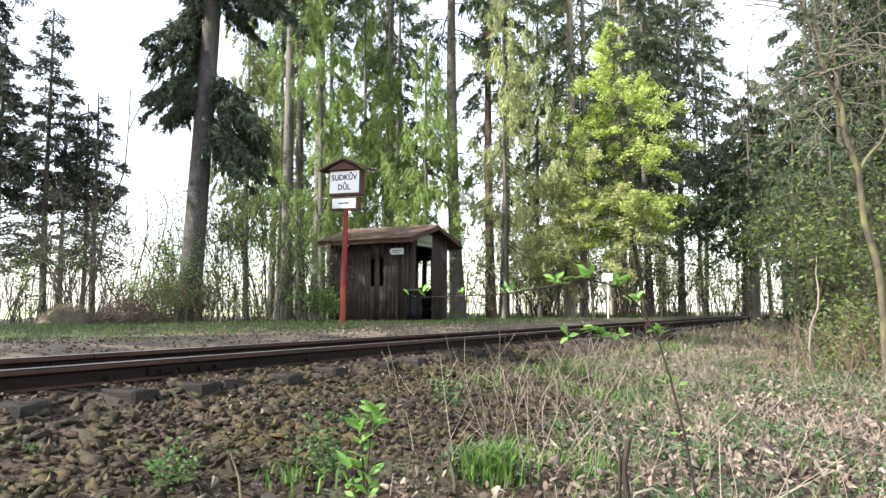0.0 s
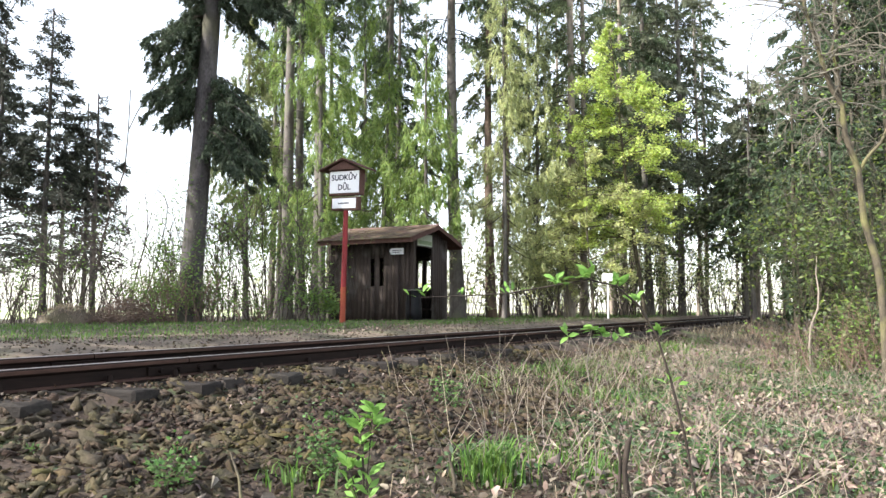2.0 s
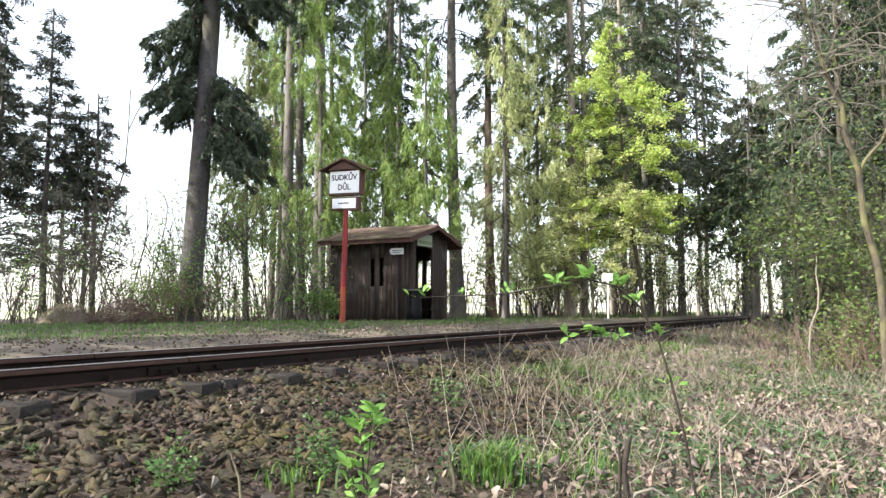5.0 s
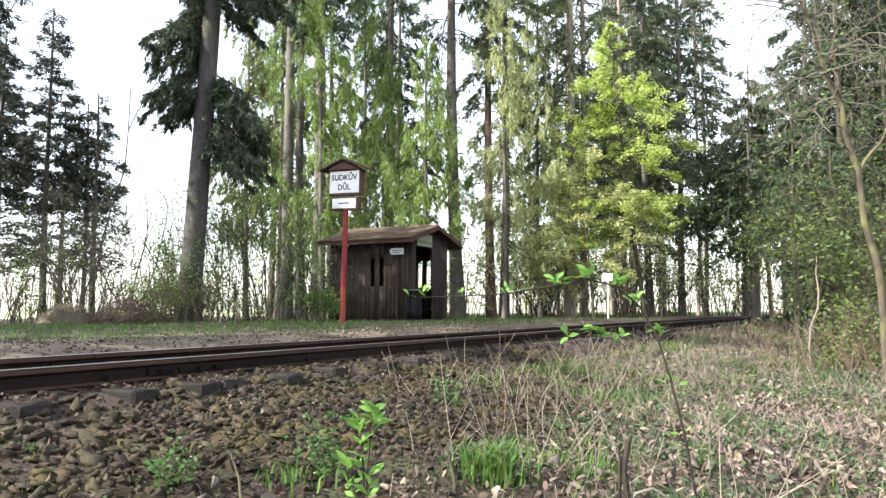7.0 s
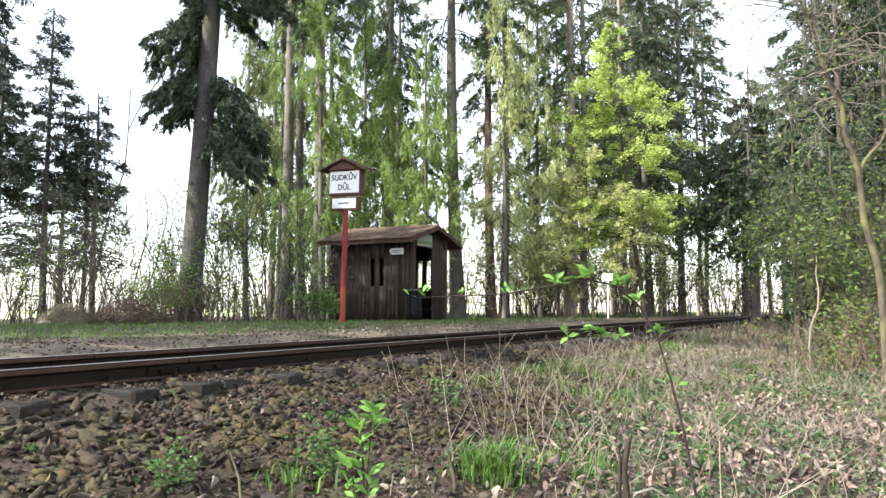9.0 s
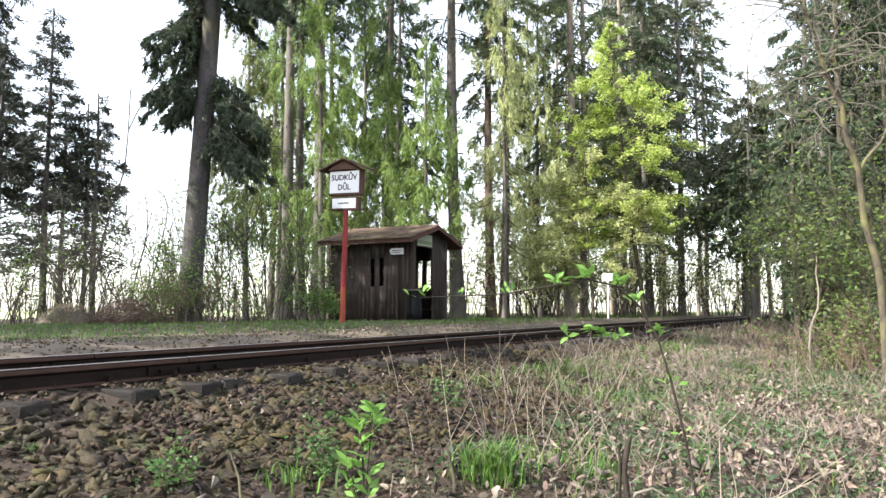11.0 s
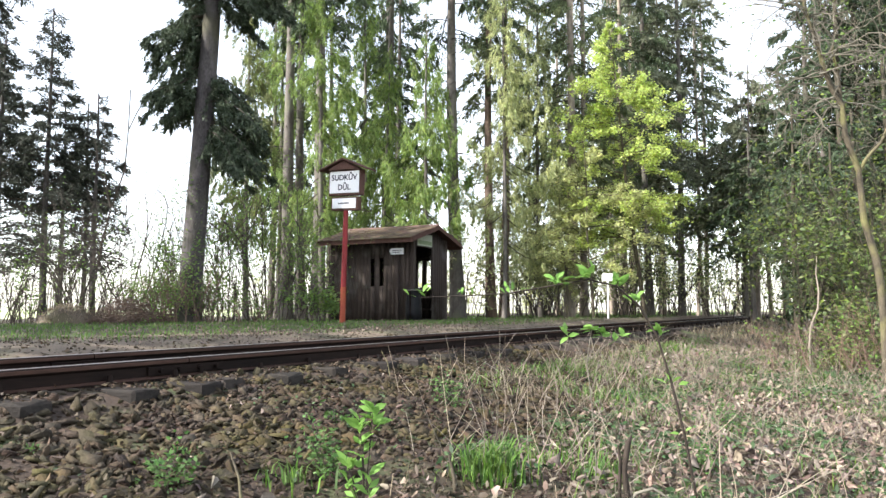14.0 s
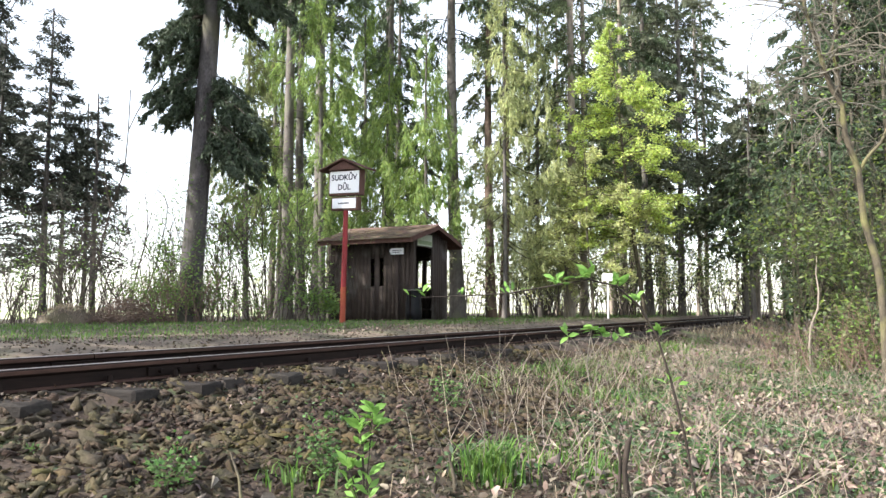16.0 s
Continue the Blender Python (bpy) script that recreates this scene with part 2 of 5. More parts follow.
def solid(lo, hi, bevel=0.006, cuts=0):
    """A bevelled block as a bmesh."""
    bm = bmesh.new()
    bmesh.ops.create_cube(bm, size=1)
    for v in bm.verts:
        v.co = Vector([(lo[i] + hi[i]) / 2 + v.co[i] * (hi[i] - lo[i]) for i in range(3)])
    if bevel:
        bmesh.ops.bevel(bm, geom=bm.edges[:], offset=bevel, segments=1, affect="EDGES")
    return bm


def prism(outline, axis, lo, hi, bevel=0.0):
    """An outline in the two other axes, drawn out along one axis."""
    bm = bmesh.new()
    def at(p, s):
        return {"x": (s, p[0], p[1]), "y": (p[0], s, p[1]), "z": (p[0], p[1], s)}[axis]
    a = [bm.verts.new(at(p, lo)) for p in outline]
    b = [bm.verts.new(at(p, hi)) for p in outline]
    n = len(outline)
    bm.faces.new(a)
    bm.faces.new(b[::-1])
    for i in range(n):
        bm.faces.new((a[i], b[i], b[(i + 1) % n], a[(i + 1) % n]))
    bmesh.ops.recalc_face_normals(bm, faces=bm.faces[:])
    if bevel:
        bmesh.ops.bevel(bm, geom=bm.edges[:], offset=bevel, segments=1, affect="EDGES")
    return bm


def rod(a, b, r0, r1=None, sides=10):
    q = Bulk()
    r1 = r0 if r1 is None else r1
    q.tube([a, b], [r0, r1], sides)
    a, b = np.asarray(a, float), np.asarray(b, float)
    d = (b - a) / np.linalg.norm(b - a)
    q.tube([b - d * 1e-4, b + d * 1e-4], [r1, 0.0005], sides)
    return q


S, C = math.sin(radians(TURN)), math.cos(radians(TURN))


def spot(side, ahead, sink=0.0):
    """The place on the ground so many metres to the side and ahead of the camera's stand."""
    x, y = EYE[0] + ahead * -S + side * C, EYE[1] + ahead * C + side * S
    return x, y, float(ground_height(np.array([x]), np.array([y]))[0]) - sink


# ---- ground ----
PROFILE_X = (-400, -12, -9, -1.6, -1.1, -0.78, 0.40, 0.48, 0.66, 0.84, 1.6, 2.4, 3.9, 5.5, 9, 400)
PROFILE_Z = (-0.6, -0.06, -0.02, 0.0, -0.05, -0.11, -0.112, -0.126, -0.155, -0.21, -0.375, -0.52, -0.64, -0.62, -0.45, 0.2)


def ground_height(x, y):
    z = np.interp(x, PROFILE_X, PROFILE_Z)
    rough = np.clip((x - 0.9) / 1.5, 0, 1) + np.clip((-6 - x) / 4, 0, 1)
    return z + rough * (0.035 * np.sin(1.7 * x + 0.9 * y) * np.sin(1.1 * y - 0.6 * x + 1) + 0.02 * np.sin(3.9 * x - 2.3 * y))


def build_ground():
    xs = np.unique(np.concatenate([np.linspace(-60, -12, 40), np.linspace(-12, 8, 100), np.linspace(8, 60, 40), PROFILE_X[1:-1], [-3000, -1200, -400, -150, 150, 400, 1200, 3000]]))
    ys = np.unique(np.concatenate([np.linspace(-8, 24, 140), np.linspace(24, 120, 70), [-3000, -1000, -300, -100, -40, 200, 400, 1200, 3000]]))
    gx, gy = np.meshgrid(xs, ys, indexing="ij")
    q = Bulk()
    gz = ground_height(gx.ravel(), gy.ravel())
    i, j = np.meshgrid(np.arange(len(xs) - 1), np.arange(len(ys) - 1), indexing="ij")
    k = len(ys)
    q.add(np.stack([gx.ravel(), gy.ravel(), gz], 1), np.stack([i * k + j, (i + 1) * k + j, (i + 1) * k + j + 1, i * k + j + 1], -1))
    me = q.mesh("ground", M_SOIL, True)
    me.materials.append(M_GRAVEL)
    me.materials.append(M_FIELD)
    cx = (xs[:-1] + xs[1:]) / 2
    cy = (ys[:-1] + ys[1:]) / 2
    mx, my = np.meshgrid(cx, cy, indexing="ij")
    edge = -3.0 + 0.35 * np.sin(0.9 * my) + 0.2 * np.sin(2.7 * my)
    idx = np.where((mx < -1.0) & (mx > edge), 1, 0)
    idx = np.where((mx < -26) | (mx > 45) | (my > 130), 2, idx)
    me.polygons.foreach_set("material_index", idx.ravel().astype(np.int32))
    ob = new("ground", me)
    tagged(ob, "brown woodland soil with a gravel platform strip", "ground", kind="structure")


build_ground()


# ---- track ----
RAIL_H, GAUGE = 0.115, 0.76


def rail_outline():
    h = [(-0.045, -RAIL_H), (0.045, -RAIL_H), (0.045, -0.106), (0.010, -0.096), (0.0065, -0.04), (0.024, -0.028), (0.024, -0.006), (0.018, 0.0)]
    return h + [(-x, z) for x, z in h[::-1] if (x, z) != h[0] and (x, z) != h[1]]


def build_rail(side, y0, y1, name_label):
    cx = side * (GAUGE / 2 + 0.024)
    t = thing("rail", (cx, 0, 0), name_label, "rail", "rails of the track")
    # dark body colour carries the web's shade; paler strips set off head and foot
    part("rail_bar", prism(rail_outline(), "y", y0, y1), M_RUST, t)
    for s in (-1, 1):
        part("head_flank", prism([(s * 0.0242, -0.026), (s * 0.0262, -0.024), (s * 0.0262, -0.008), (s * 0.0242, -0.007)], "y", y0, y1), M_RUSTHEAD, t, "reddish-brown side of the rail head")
        part("foot_edge", prism([(s * 0.012, -0.0945), (s * 0.0455, -0.1035), (s * 0.0455, -0.1015), (s * 0.012, -0.0925)], "y", y0, y1), M_RUSTHEAD, t, "lighter brown foot of the rail")
    top = prism([(-0.0165, 0.0005), (0.0165, 0.0005), (0.013, 0.003), (-0.013, 0.003)], "y", y0, y1)
    part("running_surface", top, M_RAILTOP, t, "worn shiny top of the rail head")
    return t


JOINT = 3.5
for side in (-1, 1):
    a = build_rail(side, -14.0, JOINT - 0.004, "rusty steel rail with a worn head on wooden sleepers")
    build_rail(side, JOINT + 0.004, 120.0, "rusty steel rail running away along the platform")
    for s in (-1, 1):
        plate = prism([(s * 0.008, -0.09), (s * 0.022, -0.085), (s * 0.022, -0.04), (s * 0.008, -0.036)], "y", JOINT - 0.3, JOINT + 0.3)
        fp = part("fishplate", plate, M_RUST, a, "rusty bolted joint plate")
        for dy in (-0.22, -0.08, 0.08, 0.22):
            part("bolt", rod((s * 0.02, JOINT + dy, -0.062), (s * 0.045, JOINT + dy, -0.062), 0.014, sides=6), M_RUST, fp)


def sleeper_mesh(seed):
    rng = random.Random(seed)
    bm = solid((-0.76, -0.095, -0.14), (0.76, 0.095, 0.0), 0.012)
    bmesh.ops.subdivide_edges(bm, edges=[e for e in bm.edges if abs(e.verts[0].co.x - e.verts[1].co.x) > 0.5], cuts=7)
    for v in bm.verts:
        v.co += Vector([rng.uniform(-0.006, 0.006) for _ in range(3)])
        if abs(v.co.x) > 0.7:
            v.co.x += rng.uniform(-0.02, 0.02)
    return bm


def build_sleeper(seed):
    t = thing("sleeper", (0, 0, -RAIL_H - 0.004), "dark weathered wooden sleeper under rusty rails", "sleeper", "sleepers of the track")
    part("beam", sleeper_mesh(seed), M_SLEEPER, t)
    for side in (-1, 1):
        cx = side * (GAUGE / 2 + 0.024)
        for s in (-1, 1):
            part("rail_spike", rod((cx + s * 0.056, 0.03 * s, 0.0), (cx + s * 0.048, 0.03 * s, 0.058), 0.022, 0.014, 6), M_RUST, t)
            part("clip", solid((cx + s * 0.05 - 0.022, 0.03 * s - 0.03, 0.006), (cx + s * 0.05 + 0.022, 0.03 * s + 0.03, 0.02), 0.004), M_RUST, t)
    return t


kinds = [build_sleeper(s) for s in range(4)]
ys_s = [2.3 - 0.6 * k for k in range(1, 20)] + [2.3, 2.9, 3.34, 3.57, 4.07, 4.64, 5.22, 5.77, 6.36, 6.97] + [6.97 + 0.6 * k for k in range(1, 80)]
rng = random.Random(4)
for k, y in enumerate(ys_s):
    m = pose(rng.uniform(-0.04, 0.04), y, -RAIL_H - 0.004 + rng.uniform(-0.004, 0.0), 0, 0, rng.uniform(-1.2, 1.2))
    if k < 4:
        kinds[k].matrix_basis = m
    else:
        copy_thing(kinds[k % 4], m)


# ---- shelter ----
HX0, HX1, HY0, HY1 = -8.53, -5.98, 17.64, 19.42
EAVE, RIDGE = 2.18, 2.44


def boards(parent, axis, fixed, lo, hi, top, openings, out, width=0.125):
    """Vertical boards along one wall; openings are (from, to, sill, head)."""
    r = random.Random(int(100 * abs(fixed)))
    edges = sorted({lo, hi, *[o[0] for o in openings], *[o[1] for o in openings]})
    strips = []
    for e0, e1 in zip(edges, edges[1:]):
        n = max(1, round((e1 - e0) / width))
        strips += [(e0 + (e1 - e0) * i / n, e0 + (e1 - e0) * (i + 1) / n) for i in range(n)]
    for a0, b0 in strips:
        a, b = a0 + 0.0015, b0 - 0.0015
        mid = (a + b) / 2
        zs = [(0.02, top(mid))]
        for o in openings:
            if o[0] < mid < o[1]:
                zs = [(0.02, o[2]), (o[3], top(mid))]
        for z0, z1 in zs:
            if z1 - z0 < 0.03:
                continue
            t0, t1 = fixed, fixed + out * (0.024 + r.uniform(-0.003, 0.003))
            t0, t1 = min(t0, t1), max(t0, t1)
            lo3, hi3 = ((a, t0, z0), (b, t1, z1)) if axis == "x" else ((t0, a, z0), (t1, b, z1))
            q = Bulk()
            q.box(lo3, hi3)
            part("board", q, M_BOARD, parent)


def build_shelter():
    h = thing("waiting_shelter", (0, 0, 0), "dark brown board waiting shelter with a gabled roof on grass", "shelter")
    slits = [(-7.255, -7.125, 0.89, 1.63), (-6.985, -6.855, 0.89, 1.63)]
    far_slits = [(-6.83, -6.69, 0.89, 1.63), (-6.57, -6.43, 0.89, 1.63)]
    flat = lambda s: EAVE
    yc = (HY0 + HY1) / 2
    gable = lambda y: EAVE + (RIDGE - EAVE) * (1 - abs(y - yc) / ((HY1 - HY0) / 2)) - 0.02
    for name, axis, fixed, lo, hi, top, op, out in (
            ("slit_wall", "x", HY0, HX0, HX1, flat, slits, -1),
            ("far_wall", "x", HY1, HX0, HX1, flat, far_slits, 1),
            ("door_wall", "y", HX1, HY0, HY1, gable, [(17.70, 18.62, 0.0, 1.90)], 1),
            ("back_wall", "y", HX0, HY0, HY1, gable, [], -1)):
        wq = Bulk()
        # a thin inner frame of rails keeps the boards together
        for z in (0.25, 0.80, 1.66):
            for (a, b) in [(lo + 0.05, hi - 0.05)]:
                cuts = [(a, b)]
                for o in op:
                    if o[2] < z < o[3]:
                        cuts = [(c0, min(c1, o[0])) for c0, c1 in cuts if c0 < o[0]] + [(max(c0, o[1]), c1) for c0, c1 in cuts if c1 > o[1]]
                for c0, c1 in cuts:
                    if c1 - c0 < 0.02:
                        continue
                    f0, f1 = sorted((fixed - out * 0.001, fixed - out * 0.05))
                    if axis == "x":
                        wq.box((c0, f0, z), (c1, f1, z + 0.06))
                    else:
                        wq.box((f0, c0, z), (f1, c1, z + 0.06))
        w = part(name, wq, M_BOARD, h)
        boards(w, axis, fixed, lo, hi, top, op, out)
    for x in (HX0, HX1):
        for y in (HY0, HY1):
            part("corner_post", solid((x - 0.05, y - 0.05, 0.0), (x + 0.05, y + 0.05, EAVE), 0.008), M_BOARD, h)
    part("floor_slab", solid((HX0 + 0.03, HY0 + 0.03, -0.05), (HX1 - 0.03, HY1 - 0.03, 0.03), 0.01), M_SLEEPER, h)
    part("bench", solid((HX0 + 0.03, HY0 + 0.3, 0.42), (HX0 + 0.42, HY1 - 0.3, 0.46), 0.006), M_BOARD, h)
    # roof: two decks with shingles
    over, x0, x1 = 0.55, HX0 - 0.06, HX1 + 0.27
    slope = (RIDGE - EAVE) / ((HY1 - HY0) / 2)
    run = (HY1 - HY0) / 2 + over
    for s in (-1, 1):
        pts = [(yc, RIDGE + 0.03), (yc + s * run, RIDGE + 0.03 - slope * run), (yc + s * run, RIDGE + 0.055 - slope * run), (yc, RIDGE + 0.055)]
        deck = part("roof_slope", prism(pts, "x", x0, x1), M_DARKWOOD, h, "shingled roof slope with moss and litter")
        part("fascia", solid((x0, yc + s * run - 0.012, RIDGE - 0.06 - slope * run), (x1, yc + s * run + 0.012, RIDGE + 0.05 - slope * run), 0.004), M_DARKWOOD, h)
        rows, cols = 9, 17
        ang = math.atan(slope) * -s
        bm = solid((-(x1 - x0) / cols / 2 + 0.003, -0.1, 0), ((x1 - x0) / cols / 2 - 0.003, 0.1, 0.012), 0)
        me = bpy.data.meshes.new("shingle")
        bm.to_mesh(me)
        bm.free()
        me.materials.append(M_SHINGLE)
        r = random.Random(8 + s)
        for i in range(rows):
            for j in range(cols):
                d = 0.06 + (run - 0.08) * i / (rows - 1)
                ob = part("shingle", me, None, deck)
                ob.matrix_basis = pose(x0 + (x1 - x0) * (j + 0.5) / cols + r.uniform(-0.004, 0.004), yc + s * d, RIDGE + 0.063 - slope * d + r.uniform(0, 0.008), math.degrees(ang) + 3 * s, 0, r.uniform(-2, 2))
        # barge boards
        for x in (x0, x1):
            pts = [(yc, RIDGE - 0.05), (yc + s * run, RIDGE - 0.05 - slope * run), (yc + s * run, RIDGE + 0.06 - slope * run), (yc, RIDGE + 0.06)]
            part("barge_board", prism(pts, "x", x - 0.014, x + 0.014), M_DARKWOOD, h)
    part("ridge_cap", prism([(yc - 0.1, RIDGE + 0.04), (yc, RIDGE + 0.10), (yc + 0.1, RIDGE + 0.04), (yc, RIDGE + 0.065)], "x", x0, x1), M_SHINGLE, h)


build_shelter()


def bars(parent, x, y, z, w, count, height=0.02, axis="x"):
    """Writing too small to read, as a row of bars."""
    r = random.Random(count)
    step = w / count
    for i in range(count):
        a = i * step
        b = a + step * r.uniform(0.6, 0.85)
        lo, hi = ((x + a, y - 0.002, z), (x + b, y, z + height)) if axis == "x" else ((x, y + a, z), (x + 0.002, y + b, z + height))
        part("writing_bar", solid(lo, hi, 0), M_INK, parent)


def lettering(text, size, at, parent, mat):
    cu = bpy.data.curves.new("lettering", "FONT")
    cu.body, cu.size, cu.align_x, cu.extrude, cu.offset = text, size, "CENTER", 0.001, 0.0028 * size / 0.12
    tmp = bpy.data.objects.new("lettering", cu)
    scene.collection.objects.link(tmp)
    bpy.context.view_layer.update()
    me = bpy.data.meshes.new_from_object(tmp.evaluated_get(bpy.context.evaluated_depsgraph_get()))
    bpy.data.objects.remove(tmp)
    me.materials.clear()
    me.materials.append(mat)
    ob = part("lettering", me, None, parent)
    ob.matrix_basis = pose(*at, 90, 0, 0)


def build_station_sign():
    x, y, z = -5.08, 13.15, 0.0
    t = thing("station_sign", (x, y, -0.02), "white name board in a roofed box on a red post", "sign")
    t.matrix_basis = pose(x, y, -0.02, 0, 1.6, 0)
    part("post", rod((0, 0, -0.1), (0, 0, 2.30), 0.056, 0.05, 14), M_RED, t, "red painted round post", True)
    # sleeve that paints the orange highlight round the post's foot
    part("post_foot", rod((0, 0, -0.05), (0, 0, 0.75), 0.0585, 0.0575, 14), M_YELLOW, t, "lower part of the post with its orange highlight in the colour", True)
    part("box", solid((-0.38, -0.08, 2.58), (0.38, 0.08, 3.10), 0.008), M_DARKWOOD, t)
    board = part("name_board", solid((-0.35, -0.098, 2.625), (0.35, -0.082, 3.065), 0.004), M_WHITE, t, "white enamel board with black place name")
    lettering("SUDKŮV", 0.155, (0.0, -0.1, 2.885), board, M_INK)
    lettering("DŮL", 0.155, (0.0, -0.1, 2.69), board, M_INK)
    part("lower_box", solid((-0.32, -0.07, 2.28), (0.32, 0.07, 2.55), 0.008), M_DARKWOOD, t)
    low = part("lower_board", solid((-0.28, -0.088, 2.32), (0.28, -0.072, 2.52), 0.004), M_WHITE, t, "small white board with a line of writing")
    bars(low, -0.13, -0.0885, 2.405, 0.26, 7, 0.028)
    for s in (-1, 1):
        pts = [(0, 3.285), (s * 0.56, 3.07), (s * 0.56, 3.10), (0, 3.32)]
        part("roof_slope", prism(pts, "y", -0.2, 0.2), M_DARKWOOD, t)
    part("gable", prism([(-0.38, 3.09), (0.38, 3.09), (0, 3.27)], "y", -0.15, 0.12), M_DARKWOOD, t)


build_station_sign()


def build_bin():
    t = thing("litter_bin", (-5.80, 17.34, -0.01), "black bagged litter bin with a lid beside the shelter door", "bin")
    q = Bulk()
    ang = np.linspace(0, 2 * np.pi, 28, endpoint=False)
    rings = []
    for z, r in ((0.0, 0.15), (0.03, 0.19), (0.2, 0.205), (0.45, 0.20), (0.66, 0.185), (0.76, 0.20)):
        rr = r * (1 + 0.05 * np.sin(5 * ang + 9 * z) + 0.03 * np.sin(11 * ang - 14 * z))
        rings.append(np.stack([rr * np.cos(ang), rr * np.sin(ang), np.full(28, z)], 1))
    i, j = np.meshgrid(np.arange(5), np.arange(28), indexing="ij")
    q.add(np.concatenate(rings), np.stack([i * 28 + j, i * 28 + (j + 1) % 28, (i + 1) * 28 + (j + 1) % 28, (i + 1) * 28 + j], -1))
    part("bag", q, M_BAG, t, "creased black plastic bag", True)
    part("rim", rod((0, 0, 0.755), (0, 0, 0.785), 0.245, sides=24), M_GREYPOST, t)
    part("lid", rod((0, 0, 0.785), (0, 0, 0.81), 0.235, 0.2, 24), M_BAG, t)
    for a in (0.6, 2.7, 4.8):
        part("leg", rod((0.2 * math.cos(a), 0.2 * math.sin(a), -0.04), (0.21 * math.cos(a), 0.21 * math.sin(a), 0.76), 0.014, sides=8), M_RUST, t)


build_bin()


def build_waymark():
    t = thing("trail_signpost", (-6.40, 17.55, -0.02), "grey wooden post with a white pointed trail sign", "signpost")
    part("post", solid((-0.035, -0.035, -0.1), (0.035, 0.035, 1.9), 0.008), M_BOARD, t)
    arrow = prism([(-0.20, 1.80), (-0.14, 1.87), (0.22, 1.87), (0.22, 1.71), (-0.14, 1.71)], "y", -0.075, -0.055, 0.002)
    a = part("arrow_board", arrow, M_WHITE, t, "white arrow-shaped board")
    bars(a, -0.10, -0.0755, 1.80, 0.26, 6, 0.02)
    bars(a, -0.10, -0.0755, 1.75, 0.2, 5, 0.02)
    g = thing("door_sign", (-5.93, 18.16, 1.93), "faded pale green sign board over the shelter door", "sign")
    part("panel", solid((-0.012, -0.40, 0.0), (0.012, 0.40, 0.31), 0.004), M_FADED, g)
    part("picture_band", solid((0.0125, -0.36, 0.04), (0.015, 0.36, 0.14), 0), M_FADEDGREEN, g)
    part("batten", solid((-0.05, -0.3, 0.1), (-0.0125, -0.26, 0.25), 0), M_BOARD, g)
    part("batten", solid((-0.05, 0.26, 0.1), (-0.0125, 0.3, 0.25), 0), M_BOARD, g)
    k = thing("track_marker", (-2.6, 23.7, -0.02), "white metal plate on a thin white post beside the track", "sign")
    part("post", rod((0, 0, -0.1), (0, 0, 1.3), 0.028, sides=10), M_WHITE, k)
    part("plate", solid((-0.165, -0.05, 1.17), (0.165, -0.03, 1.39), 0.004), M_WHITE, k)


build_waymark()


# ---- trees ----
def stem(q, rng, base, top, r0, r1, bend=0.1, n=9, sides=9, flare=0.25):
    """A trunk: tapered, slightly bent, wider at its foot."""
    t = np.linspace(0, 1, n)
    base, top = np.array(base, float), np.array(top, float)
    p = base + (top - base) * t[:, None]
    a = rng.uniform(0, 6.28)
    p[:, 0] += bend * np.sin(t * 3.1) * math.cos(a) + 0.3 * bend * np.sin(t * 7 + a)
    p[:, 1] += bend * np.sin(t * 3.1) * math.sin(a)
    r = r0 + (r1 - r0) * t
    r[0] *= 1 + flare
    q.tube(p, r, sides)
    return p


def at_height(p, z):
    return np.array([np.interp(z, p[:, 2], p[:, k]) for k in range(3)])


